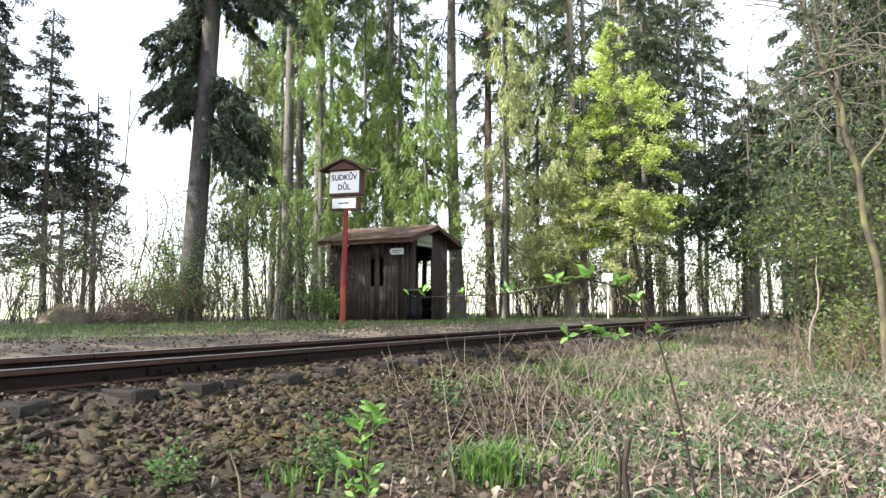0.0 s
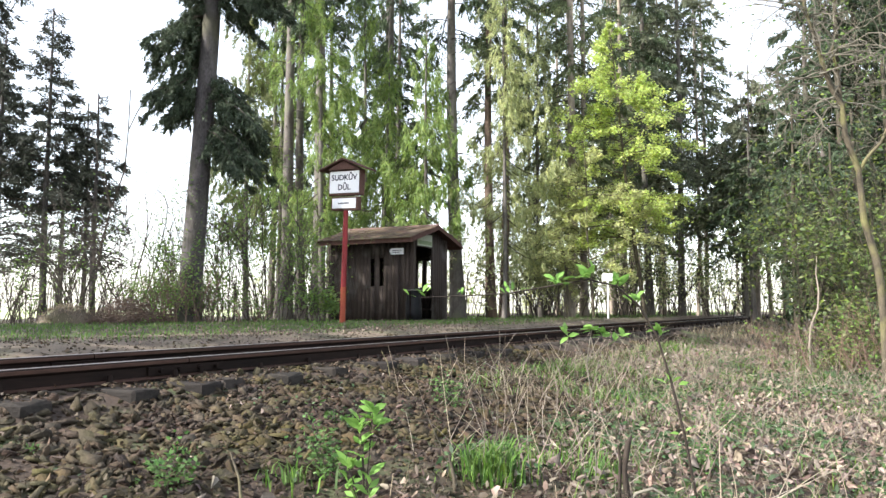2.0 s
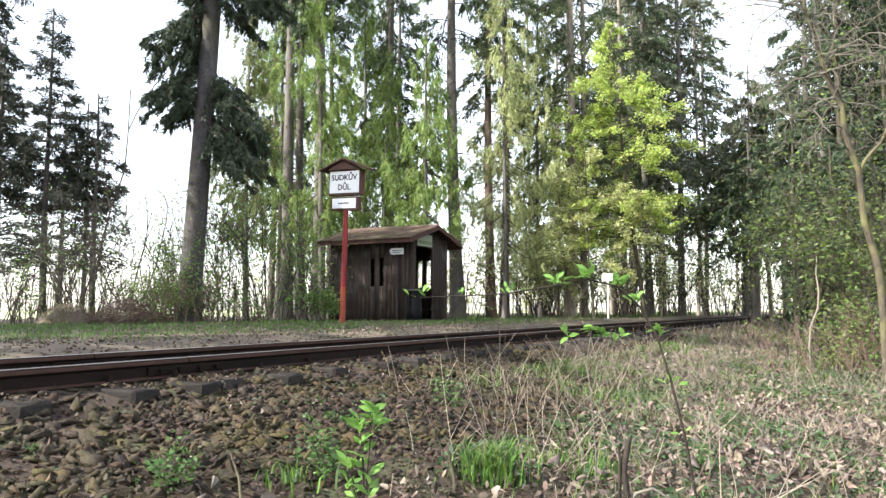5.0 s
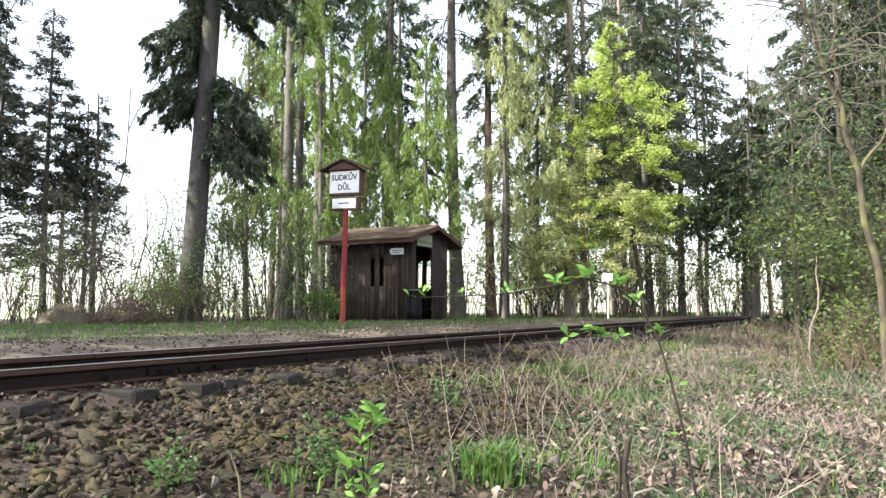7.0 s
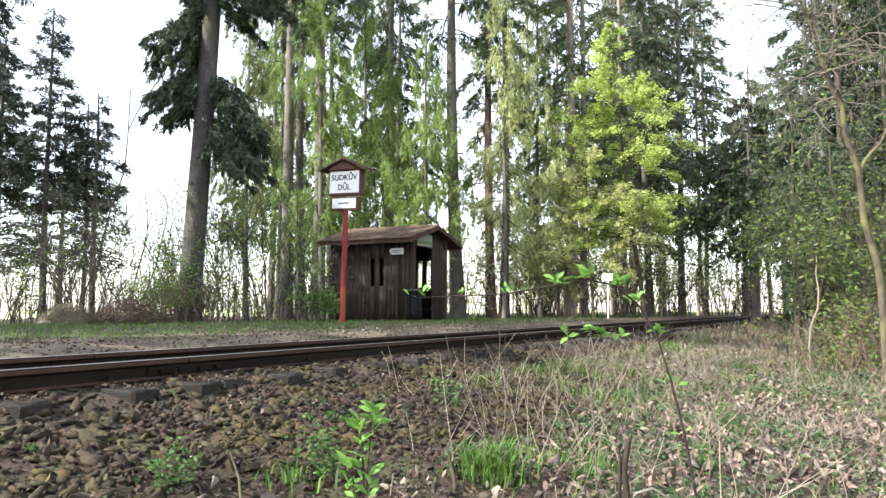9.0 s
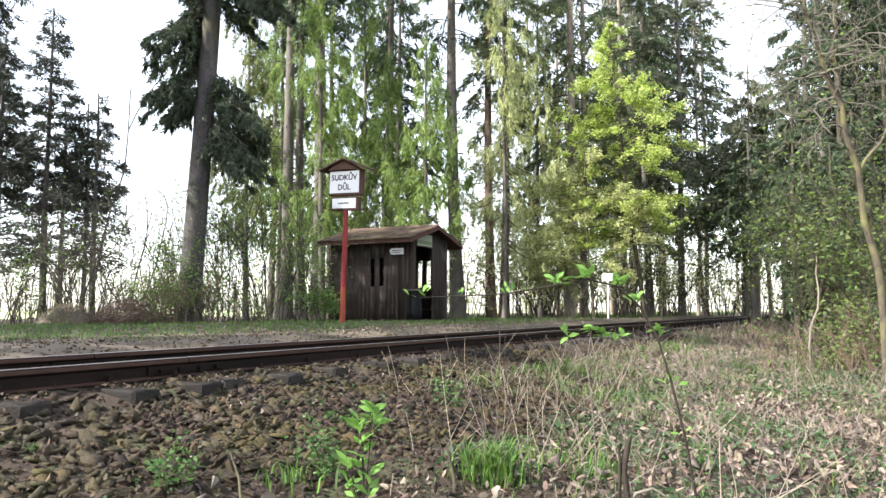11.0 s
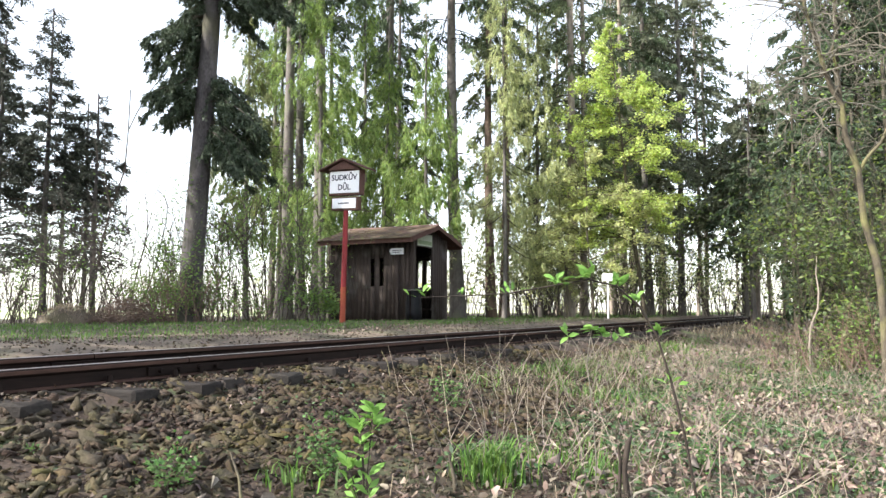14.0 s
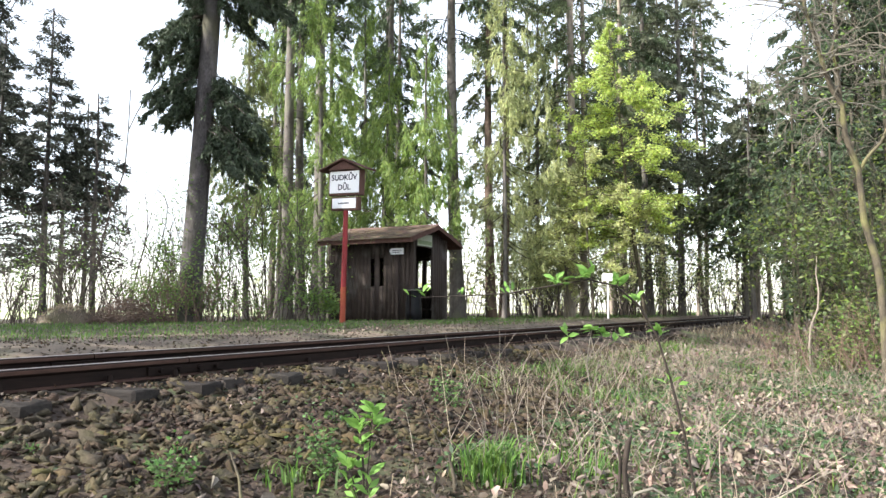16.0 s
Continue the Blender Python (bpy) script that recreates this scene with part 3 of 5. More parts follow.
def spruce_branches(wood, leaf, rng, p, heights, reach, droop, density, size, azimuths=None, hang=0.6, bare=0.0, fluff=0.0, seen=14.0, thin=0.0):
    """Drooping limbs with side twigs full of needles. reach: a function of the height; above seen they are coarser."""
    g = np.random.RandomState(rng.randint(0, 10**6))
    up = np.array((0, 0, 1.0))
    for k, z in enumerate(heights):
        L = reach(z) * rng.uniform(0.7, 1.15)
        if L < 0.15:
            continue
        az = rng.uniform(0, 6.28) if azimuths is None else azimuths[k]
        d = np.array((math.cos(az), math.sin(az), 0.0))
        side = np.array((-d[1], d[0], 0.0))
        s = np.linspace(0, 1, 7)
        o = at_height(p, z)
        drop = droop * rng.uniform(0.7, 1.3)
        rise = 0.10 * np.sin(s * 3.14) + drop * (-1.25 * s ** 1.6 + 0.45 * s ** 3.2)
        line = o + d * (L * s)[:, None] + up * (L * rise)[:, None] + side * (0.08 * L * np.sin(s * 3 + az))[:, None]
        wood.tube(line, 0.006 + 0.012 * L * (1 - s) ** 1.2, 3)
        if rng.random() < bare:
            continue
        coarse = 2.2 if z > seen else 1.0
        n = max(8, int(L * density / coarse ** 2.4 * (0.3 if z < thin else 1.0)))
        m = max(5, int(L * 13))
        u = 0.14 + 0.86 * g.rand(m) ** 0.8
        i = np.minimum((u * 6).astype(int), 5)
        w = (u * 6 - i)[:, None]
        root = line[i] * (1 - w) + line[i + 1] * w
        turn = np.where(g.rand(m) < 0.5, -1.0, 1.0) * (0.35 + 0.6 * g.rand(m))
        way = d * (0.35 + 0.5 * g.rand(m))[:, None] + side * turn[:, None] - up * (hang * (0.2 + 0.9 * g.rand(m)))[:, None]
        way /= np.linalg.norm(way, axis=1)[:, None]
        reach2 = np.minimum(0.9, (0.36 * L * (1.08 - u) + 0.14) * (0.5 + 0.7 * g.rand(m)))
        j = g.randint(0, m, n)
        v = g.rand(n)
        c = root[j] + way[j] * (reach2[j] * v)[:, None] - up * (hang * 0.35 * reach2[j] * v ** 2)[:, None] + (0.02 + 0.6 * fluff) * g.randn(n, 3)
        lie = way[j] * 0.8 + (0.42 + 2 * fluff) * g.randn(n, 3) - up * (0.35 * hang)
        leaf.blades(c, lie, g.randn(n, 3), size * coarse * (0.55 + 0.8 * g.rand(n)), size * coarse * 0.24 * (0.7 + 0.6 * g.rand(n)))


def spruce(name, at, height, radius, crown_from, crown_radius, label, needles, bark=None, lean=(0, 0), density=150, size=0.26, step=0.22, droop=0.5,
           seed=1, bare_from=None, fluff=0.0, hang=0.6, group="spruces of the wood", thin=0.0):
    rng = random.Random(seed)
    t = thing(name, at, label, "tree", group)
    wood, limbs, leaf = Bulk(), Bulk(), Bulk()
    p = stem(wood, rng, (0, 0, -0.3), (lean[0], lean[1], height), radius, 0.02, bend=0.02 * height ** 0.7, n=12)
    hs = []
    z = crown_from
    while z < height - 0.1:
        hs.append(z + rng.uniform(-0.1, 0.1))
        z += step * rng.uniform(0.6, 1.4)
    reach = lambda h: crown_radius * max(0.05, 1 - max(0.0, (h - crown_from) / (height - crown_from))) ** 0.75 * (0.7 + 0.3 * min(1, (h - crown_from) / 1.5 + 0.4))
    seen = 0.4 * math.hypot(at[0] - EYE[0], at[1] - EYE[1]) + 1.6
    spruce_branches(limbs, leaf, rng, p, hs, reach, droop, density, size, hang=hang, fluff=fluff, seen=seen, thin=thin)
    if bare_from is not None:
        hb = [rng.uniform(bare_from, crown_from) for _ in range(int((crown_from - bare_from) * 4))]
        dead = Bulk()
        spruce_branches(limbs, dead, rng, p, hb, lambda h: crown_radius * 0.45, droop * 0.4, 1, size, bare=1.0)
    part("trunk", wood, bark or M_BARK, t, smooth=True)
    tagged(part("branchwork", limbs, M_TWIG, t), kind="stuff")
    crown = part("crown", leaf, needles, t)
    return t, crown


def larch(name, at, height, radius, crown_from, crown_radius, label, needles, seed=1, density=170, size=0.13, step=0.16, bark=None, group="larches of the wood", strings=0.7):
    """A larch: thin upturned limbs hung with soft strings of fresh needles."""
    rng = random.Random(seed)
    g = np.random.RandomState(seed)
    t = thing(name, at, label, "tree", group)
    wood, limbs, leaf = Bulk(), Bulk(), Bulk()
    p = stem(wood, rng, (0, 0, -0.3), (rng.uniform(-0.2, 0.2), rng.uniform(-0.2, 0.2), height), radius, 0.015, bend=0.12)
    z = crown_from
    while z < height - 0.1:
        f = (z - crown_from) / (height - crown_from)
        L = crown_radius * (1 - f) ** 0.7 * rng.uniform(0.6, 1.15) * (0.6 + 0.4 * min(1, 3 * f + 0.3))
        az = rng.uniform(0, 6.28)
        d = np.array((math.cos(az), math.sin(az), 0.0))
        side = np.array((-d[1], d[0], 0.0))
        s = np.linspace(0, 1, 7)
        o = at_height(p, z)
        line = o + d * (L * s)[:, None] + np.array((0, 0, 1.0)) * (L * (-0.35 * np.sin(s * 2.6) + 0.30 * s ** 3))[:, None] + side * (0.1 * L * np.sin(4 * s + az))[:, None]
        limbs.tube(line, 0.004 + 0.008 * L * (1 - s), 3)
        ns = max(3, int(L * 9))
        for _ in range(ns):
            u = rng.uniform(0.15, 1.0)
            i = min(int(u * 6), 5)
            c0 = line[i] + (line[i + 1] - line[i]) * (u * 6 - i) + side * rng.uniform(-0.3, 0.3) * L * (1.1 - u)
            ln = rng.uniform(0.25, 1.0) * strings
            m = max(4, int(ln * density / 9))
            v = g.rand(m)
            drift = np.array((rng.uniform(-0.35, 0.35), rng.uniform(-0.35, 0.35), -1.0))
            c = c0 + drift * (ln * v)[:, None] + 0.03 * g.randn(m, 3)
            way = g.randn(m, 3) * 0.4 + drift * 1.1 + d * 0.3
            leaf.blades(c, way, g.randn(m, 3), size * 1.5 * (0.5 + 0.9 * g.rand(m)), size * 0.25 * (0.6 + 0.8 * g.rand(m)))
        z += step * rng.uniform(0.5, 1.5)
    part("trunk", wood, bark or M_BARK, t, smooth=True)
    tagged(part("branchwork", limbs, M_TWIG, t), kind="stuff")
    crown = part("crown", leaf, needles, t)
    return t, crown


def twig_tree(limbs, tips, rng, base, way, length, radius, depth, spread=0.6, droop=0.0, wiggle=0.12, kids=(3, 5), sides=5, level=1.0):
    """A branching limb; the ends of the last twigs go to tips."""
    n = 6
    p = [np.array(base, float)]
    d = np.array(way, float)
    d /= np.linalg.norm(d)
    for i in range(n):
        d = d + np.array([rng.gauss(0, wiggle) for _ in range(3)]) + np.array((0, 0, -droop))
        d /= np.linalg.norm(d)
        p.append(p[-1] + d * length / n)
    p = np.array(p)
    limbs.tube(p, np.linspace(radius, radius * (0.45 if depth else 0.2), n + 1), sides if depth else 3)
    for q in p[2:]:
        tips.append((q, d))
    if depth <= 0:
        return
    for _ in range(rng.randint(*kids)):
        i = rng.randint(2, n)
        dd = p[i] - p[i - 1]
        dd /= np.linalg.norm(dd)
        k = dd + spread * np.array([rng.gauss(0, 1), rng.gauss(0, 1), level * rng.gauss(0, 1)])
        twig_tree(limbs, tips, rng, p[i], k, length * rng.uniform(0.45, 0.7), radius * 0.5, depth - 1, spread, droop, wiggle, kids, 3, level)


def leaves_at(leaf, g, tips, per, size, ratio=0.6, scatter=0.12, up=0.3):
    if not tips or per <= 0:
        return
    c = np.array([t[0] for t in tips])
    d = np.array([t[1] for t in tips])
    if per < 1:
        keep = g.rand(len(c)) < per
        c, d, per = c[keep], d[keep], 1
    per = int(per)
    c = np.repeat(c, per, 0) + scatter * g.randn(len(c) * per, 3)
    d = np.repeat(d, per, 0) * 0.4 + g.randn(len(c), 3) * 0.7
    d[:, 2] = d[:, 2] * 0.5 - 0.1
    side = g.randn(len(c), 3)
    side[:, 2] *= 1 - up
    leaf.blades(c, d, side, size * (0.6 + 0.7 * g.rand(len(c))), size * ratio * (0.7 + 0.5 * g.rand(len(c))), 0.5)


def broadleaf(name, at, height, radius, crown_from, crown_radius, label, leaf_mat, bark, seed=1, size=0.085, per=9, step=0.17, group=""):
    """An upright young tree with layered, nearly level leafy branches."""
    rng = random.Random(seed)
    g = np.random.RandomState(seed)
    t = thing(name, at, label, "tree", group)
    wood, limbs, leaf = Bulk(), Bulk(), Bulk()
    p = stem(wood, rng, (0, 0, -0.3), (-0.11 * height if height > 8 else -0.3, 0.1, height), radius, 0.01, bend=0.2, n=12)
    tips = []
    z = crown_from
    while z < height - 0.15:
        f = (z - crown_from) / (height - crown_from)
        shape = 0.62 + 1.35 * f if f < 0.28 else (1.0 - (f - 0.28) / 0.72) ** 0.75
        L = crown_radius * shape * rng.uniform(0.55, 1.15)
        az = rng.uniform(0, 6.28)
        o = at_height(p, z)
        twig_tree(limbs, tips, rng, o, (math.cos(az), math.sin(az), rng.uniform(0.05, 0.35)), L, 0.006 + 0.012 * L, 2 if L > 0.7 else 1, 0.42, 0.03, 0.10, (3, 5), 5, 0.35)
        z += step * rng.uniform(0.5, 1.5)
    leaves_at(leaf, g, tips, per, size, 0.65, 0.05, 0.6)
    part("trunk", wood, bark, t, smooth=True)
    tagged(part("branchwork", limbs, bark, t), kind="stuff")
    crown = part("crown", leaf, leaf_mat, t)
    return t, crown


def shrub(name, at, height, stems, spread, label, leaf_mat, per, size, seed=1, wood=None, category="shrub", depth=2, lean=0.25, group="", radius=0.02, clump=0.0):
    rng = random.Random(seed)
    g = np.random.RandomState(seed)
    t = thing(name, at, label, category, group)
    leaf, tips = Bulk(), []
    for _ in range(stems):
        limbs = Bulk()
        a = rng.uniform(0, 6.28)
        r = spread * math.sqrt(rng.random())
        w = (lean * math.cos(a) + rng.gauss(0, 0.1), lean * math.sin(a) + rng.gauss(0, 0.1), 1.0)
        twig_tree(limbs, tips, rng, (r * math.cos(a), r * math.sin(a), -0.08), w, height * rng.uniform(0.5, 1.0), radius * rng.uniform(0.5, 1), depth, 0.35, 0.0, 0.10, (3, 5) if height < 3.3 and at[1] < 24 else (2, 3), 4)
        part("stem", limbs, wood or M_TWIG, t)
    if clump:
        tips = [q for q in tips if noise.noise((q[0][0] * 2.1 + seed, q[0][1] * 2.1, q[0][2] * 2.1)) > clump * rng.random() - 0.3]
    if per > 0:
        leaves_at(leaf, g, tips, per, size, 0.55, min(0.05 + 0.03 * height, 0.1 * height + 0.004))
        return t, part("foliage", leaf, leaf_mat, t)
    return t, None


SWAYING = []


def add_sway(made, amount):
    SWAYING.append((made[1], amount))


# the tall old spruce with a thick bare stem and hanging boughs
def build_old_spruce():
    rng = random.Random(21)
    x, y, z = spot(-5.66, 17.5)
    t = thing("spruce_tree", (x, y, z), "tall old spruce with a thick grey trunk and dark drooping boughs", "tree", "spruces of the wood")
    wood, limbs = Bulk(), Bulk()
    H = 21.0
    p = stem(wood, rng, (0, 0, -0.3), (0.98, 0.5, H), 0.265, 0.05, bend=0.05, n=16, sides=16, flare=0.3)
    part("trunk", wood, M_BARKOLD, t, smooth=True)
    # azimuths: 27 deg is to the right of the view, 207 to the left
    spec = [([(4.85, 1.1), (5.0, 1.2), (5.2, 1.2), (5.45, 1.05), (6.0, 1.2), (6.2, 1.25), (6.4, 1.25), (6.65, 1.15), (6.95, 1.0), (7.25, 0.8), (7.6, 0.8), (7.9, 0.9), (8.2, 1.0)], 207),
            ([(3.5, 1.1), (3.7, 1.25), (3.9, 1.3), (4.15, 1.6), (4.4, 1.6), (4.65, 1.5), (4.9, 1.25), (5.1, 0.9), (6.9, 1.2), (7.15, 1.4), (7.4, 1.5), (7.7, 1.6), (8.0, 1.6), (8.35, 1.6)], 27)]
    for rows, mid in spec:
        for h, L in rows:
            leaf = Bulk()
            for k in range(4):
                az = radians(mid + rng.uniform(-52, 52))
                spruce_branches(limbs, leaf, rng, p, [h + 0.4 + rng.uniform(-0.15, 0.15)], lambda q: L * rng.uniform(0.85, 1.1), 0.75, 620, 0.115, azimuths=[az], hang=1.2)
            SWAYING.append((part("bough", leaf, M_SPRUCEOLD, t), 0.3))
    top = Bulk()
    hs = [8.4 + 0.22 * k for k in range(56)]
    spruce_branches(limbs, top, rng, p, hs, lambda h: 2.1 * max(0.1, 1 - (h - 8.4) / 12.6) ** 0.7, 0.55, 240, 0.17, seen=9.6)
    part("crown", top, M_SPRUCEOLD, t)
    dead = [1.8 + 0.16 * k for k in range(16)]
    spruce_branches(limbs, Bulk(), rng, p, dead, lambda h: 0.6, 0.3, 1, 0.1, bare=1.0)
    tagged(part("branchwork", limbs, M_TWIG, t), kind="stuff")


build_old_spruce()

# dark thin spruces at the edge of the field
EDGE = "dark thin young spruce with sparse needles at the field edge"
for k, (sx, d, h, r, cr, cf) in enumerate([(-11.1, 22, 9.0, 0.11, 1.9, 1.5), (-9.75, 22, 6.4, 0.10, 1.3, 1.5), (-12.4, 22, 8.2, 0.13, 1.9, 1.4), (-10.5, 23, 6.4, 0.08, 1.4, 1.6), (-13.6, 23.5, 10.0, 0.14, 1.9, 1.6), (-11.9, 24.5, 6.8, 0.10, 1.4, 1.8), (-10.7, 17.0, 11.5, 0.16, 2.4, 6.3)]):
    m = spruce("spruce_tree", spot(sx, d), h, r, cf, cr, EDGE, M_SPRUCEDARK, bark=M_BARKOLD, density=200, size=0.15, step=0.08, droop=0.2, seed=40 + k, hang=0.3, fluff=0.03, bare_from=0.7, thin=3.4)
    add_sway(m, 0.12)

# tall stems behind the shelter, crowns above the view
TALL = "tall spruce with a long grey trunk in the wood"
for k, (sx, d, h, r, cf, cr, lean) in enumerate([
        (-5.1, 25.5, 22, 0.22, 10.0, 2.2, 0.2), (-4.75, 26.5, 21, 0.18, 10.5, 2.0, 0.1), (-3.95, 25, 21, 0.24, 9.5, 2.2, -0.3), (-1.8, 28, 22, 0.18, 8.6, 2.2, 0.1),
        (0.52, 26.5, 23, 0.25, 9.5, 2.4, -0.2), (1.66, 27.5, 22, 0.18, 7.0, 1.7, 0.2), (2.1, 28, 22, 0.16, 8.0, 1.6, 0.0), (4.5, 28.5, 22, 0.19, 3.6, 2.2, 0.1),
        (5.3, 29.5, 21, 0.14, 5.4, 2.2, 0.1), (7.6, 33, 23, 0.15, 5.6, 2.6, 0.0), (-2.4, 33, 22, 0.2, 6.5, 2.4, 0.0)]):
    red = k in (5, 6)
    spruce("spruce_tree", spot(sx, d), h, r, cf, cr, "tall spruce with a reddish lower trunk behind the platform" if red else TALL,
           M_SPRUCELIGHT if k in (5, 6, 7, 8) else M_SPRUCE, bark=M_BARKRED if red else (M_BARKGREY if k in (7, 8, 9) else None), lean=(lean, 0), density=150, size=0.2, step=0.25, seed=60 + k, bare_from=2.5, hang=1.0)

# fresh larches round the shelter
add_sway(larch("larch_tree", spot(-0.55, 23.5), 8.8, 0.09, 2.9, 2.0, "young larch with fresh hanging green needles behind the shelter", M_LARCH, seed=5, density=900, size=0.12), 0.25)
add_sway(larch("larch_tree", spot(-1.85, 25.0), 8.6, 0.10, 1.8, 2.0, "young larch with fresh hanging green needles behind the shelter", M_LARCH, seed=6, density=800, size=0.12), 0.25)
add_sway(larch("larch_tree", spot(-3.6, 24.0), 12.5, 0.10, 3.0, 2.0, "slender larch in fresh spring green beside the sign", M_LARCH, seed=7, density=800, size=0.12), 0.25)
add_sway(larch("larch_tree", spot(-2.75, 26.5), 13.0, 0.10, 3.0, 2.0, "slender larch in fresh spring green beside the sign", M_LARCH, seed=17, density=700, size=0.12), 0.25)
add_sway(larch("larch_tree", spot(-5.9, 28.0), 13.5, 0.11, 2.6, 2.5, "slender larch in fresh spring green beside old spruces", M_LARCH, seed=8, density=600, size=0.12), 0.2)
add_sway(larch("larch_tree", spot(1.9, 25.0), 12.5, 0.08, 2.4, 2.4, "thin pale green larch behind the platform", M_LARCHPALE, seed=9, density=600, size=0.12, strings=0.6), 0.2)
add_sway(larch("larch_tree", spot(3.6, 29.0), 13.0, 0.10, 2.0, 2.7, "thin pale green larch behind the platform", M_LARCHPALE, seed=10, density=500, size=0.14), 0.15)

add_sway(larch("larch_tree", spot(-6.5, 26.0), 13.0, 0.10, 3.2, 1.8, "slender olive-green larch beside the old spruce", M_LARCHOLIVE, seed=18, density=700, size=0.12), 0.2)
# backing spruces added as the dark shadow seen between the larches
for k, (sx, d) in enumerate([(-6.9, 31.5), (-4.4, 31), (-1.7, 30.5)]):
    spruce("spruce_tree", spot(sx, d), 16, 0.15, 4.0, 2.1, "spruce with shadow-dark needles added behind the fresh larches", M_SPRUCESHADE, density=150, size=0.21, step=0.22, seed=190 + k, hang=0.9)

# the sunlit young tree in bright leaf
add_sway(broadleaf("young_tree", spot(6.45, 25.5), 10.0, 0.085, 2.2, 1.85, "slender young tree in bright yellow-green spring leaf", M_FRESH, M_BARKPALE, seed=3, size=0.1, per=5, step=0.12), 0.15)
add_sway(broadleaf("young_tree", spot(4.6, 24.5), 5.6, 0.05, 1.4, 1.6, "small young tree in pale yellow-green spring leaf", M_FRESHPALE, M_BARKPALE, seed=4, per=7), 0.15)
add_sway(broadleaf("young_tree", spot(3.9, 25.5), 4.4, 0.045, 1.2, 1.3, "small young tree in pale yellow-green spring leaf", M_FRESHPALE, M_BARKPALE, seed=14, per=6), 0.15)

# spruces across the end of the track; tone 2 has deep shadow in its needle colour
ENDWOOD = [(12.6, 33, 9.6, 0.10, 4.6, 2.4, 0), (15.4, 34, 11.5, 0.12, 4.2, 2.8, 1), (17.5, 30, 18, 0.2, 2.4, 3.2, 2), (14.4, 38, 10.0, 0.12, 5.0, 2.8, 1),
           (19.5, 37, 20, 0.2, 3.0, 3.4, 1), (10.3, 34, 23, 0.16, 3.8, 3.0, 0), (8.6, 33, 23, 0.16, 4.4, 2.7, 0), (12.4, 25.5, 14, 0.14, 3.6, 2.0, 1),
           (13.2, 23.5, 14, 0.16, 1.6, 2.6, 2), (9.6, 37, 21, 0.12, 3.5, 2.6, 0), (14.2, 27.5, 15, 0.2, 2.6, 2.4, 2), (10.2, 19.0, 13, 0.15, 1.5, 2.0, 2), (11.7, 20.5, 13, 0.16, 1.4, 2.5, 2), (9.2, 19.5, 5.6, 0.09, 1.2, 1.5, 2), (11.3, 29, 7.0, 0.09, 3.2, 1.7, 2), (8.7, 16.6, 5.2, 0.08, 1.0, 1.3, 2), (10.0, 17.6, 8.0, 0.1, 1.0, 1.7, 2), (8.1, 16.4, 4.4, 0.07, 1.0, 1.1, 2), (9.2, 18.2, 12.5, 0.11, 1.6, 1.9, 2), (8.4, 18.8, 5.8, 0.09, 2.2, 1.4, 2), (11.0, 18.4, 12.5, 0.11, 1.6, 1.9, 2),
           (13.4, 31, 11.0, 0.1, 3.6, 3.3, 1), (12.2, 31, 10.2, 0.1, 4.2, 3.0, 0), (12.5, 27.5, 10.4, 0.1, 3.4, 2.6, 2), (10.5, 22.5, 13.0, 0.12, 2.4, 1.9, 2)]
for k, (sx, d, h, r, cf, cr, tone) in enumerate(ENDWOOD):
    spruce("spruce_tree", spot(sx, d), h, r, cf, cr, "dense spruce with shadow-dark needles where the track enters the wood" if tone == 2 else "tall grey-green spruce where the track enters the wood",
           (M_SPRUCEGREY, M_SPRUCE, M_SPRUCESHADE)[tone], bark=M_THICKTWIG if d < 20 else None, density=270 if d < 21 else 180 if d < 28 else 150 if h < 12 else 110, size=0.155 if d < 21 else 0.18 if d < 28 else 0.26, step=0.15 if d < 21 else 0.2, seed=90 + k, bare_from=1.5, hang=0.8)
# unseen spruces added beside the track, out of view, to shade the foreground
for k, (x, y, h) in enumerate([(-13.5, 4.0, 20), (-10.5, 2.0, 18), (-13, -1.5, 21), (-10.5, -5, 14), (-16, 1.5, 20), (-9.5, -14, 19), (-12, -17, 20), (-16.5, -4, 20), (-9.5, -20, 20)]):
    spruce("spruce_tree", (x, y, -0.05), h, 0.24, 2.5, 3.0, "unseen spruce added beside the platform to shade the foreground", M_SPRUCE, density=34, size=0.62, step=0.3, seed=150 + k)
rng = random.Random(12)
pole_kinds = []
for k in range(42):
    low = k >= 34
    a = rng.uniform(0.345, 0.445) if low else rng.uniform(0.14, 0.34) if k < 27 else rng.uniform(-0.2, 0.14)
    d = rng.uniform(36, 46) if low else rng.uniform(36, 60)
    at = spot(a * d, d)
    if k < 4 or 34 <= k < 37:
        pole_kinds.append(spruce("spruce_tree", at, rng.uniform(9.0, 10.2) if low else rng.uniform(17, 22), rng.uniform(0.08, 0.13), rng.uniform(5.2, 6.2) if low else rng.uniform(6.0, 8.0), 1.9,
                                 "short slim spruce with a pale stem deep in the wood" if low else "slim spruce stem deep in the wood", M_SPRUCE if k % 2 else M_SPRUCEGREY, bark=M_BARKGREY, density=40, size=0.36, step=0.42, seed=120 + k, bare_from=1.5)[0])
    else:
        copy_thing(pole_kinds[4 + k % 3 if low else k % 4], pose(*at, 0, 0, rng.uniform(0, 360)))
# one pale stem beside the end of the track
spruce("spruce_tree", spot(12.7, 32.0), 9.5, 0.15, 5.6, 1.6, "slim spruce with a pale sunlit stem beside the track", M_SPRUCEGREY, bark=M_BARKGREY, density=160, size=0.2, step=0.22, seed=188)

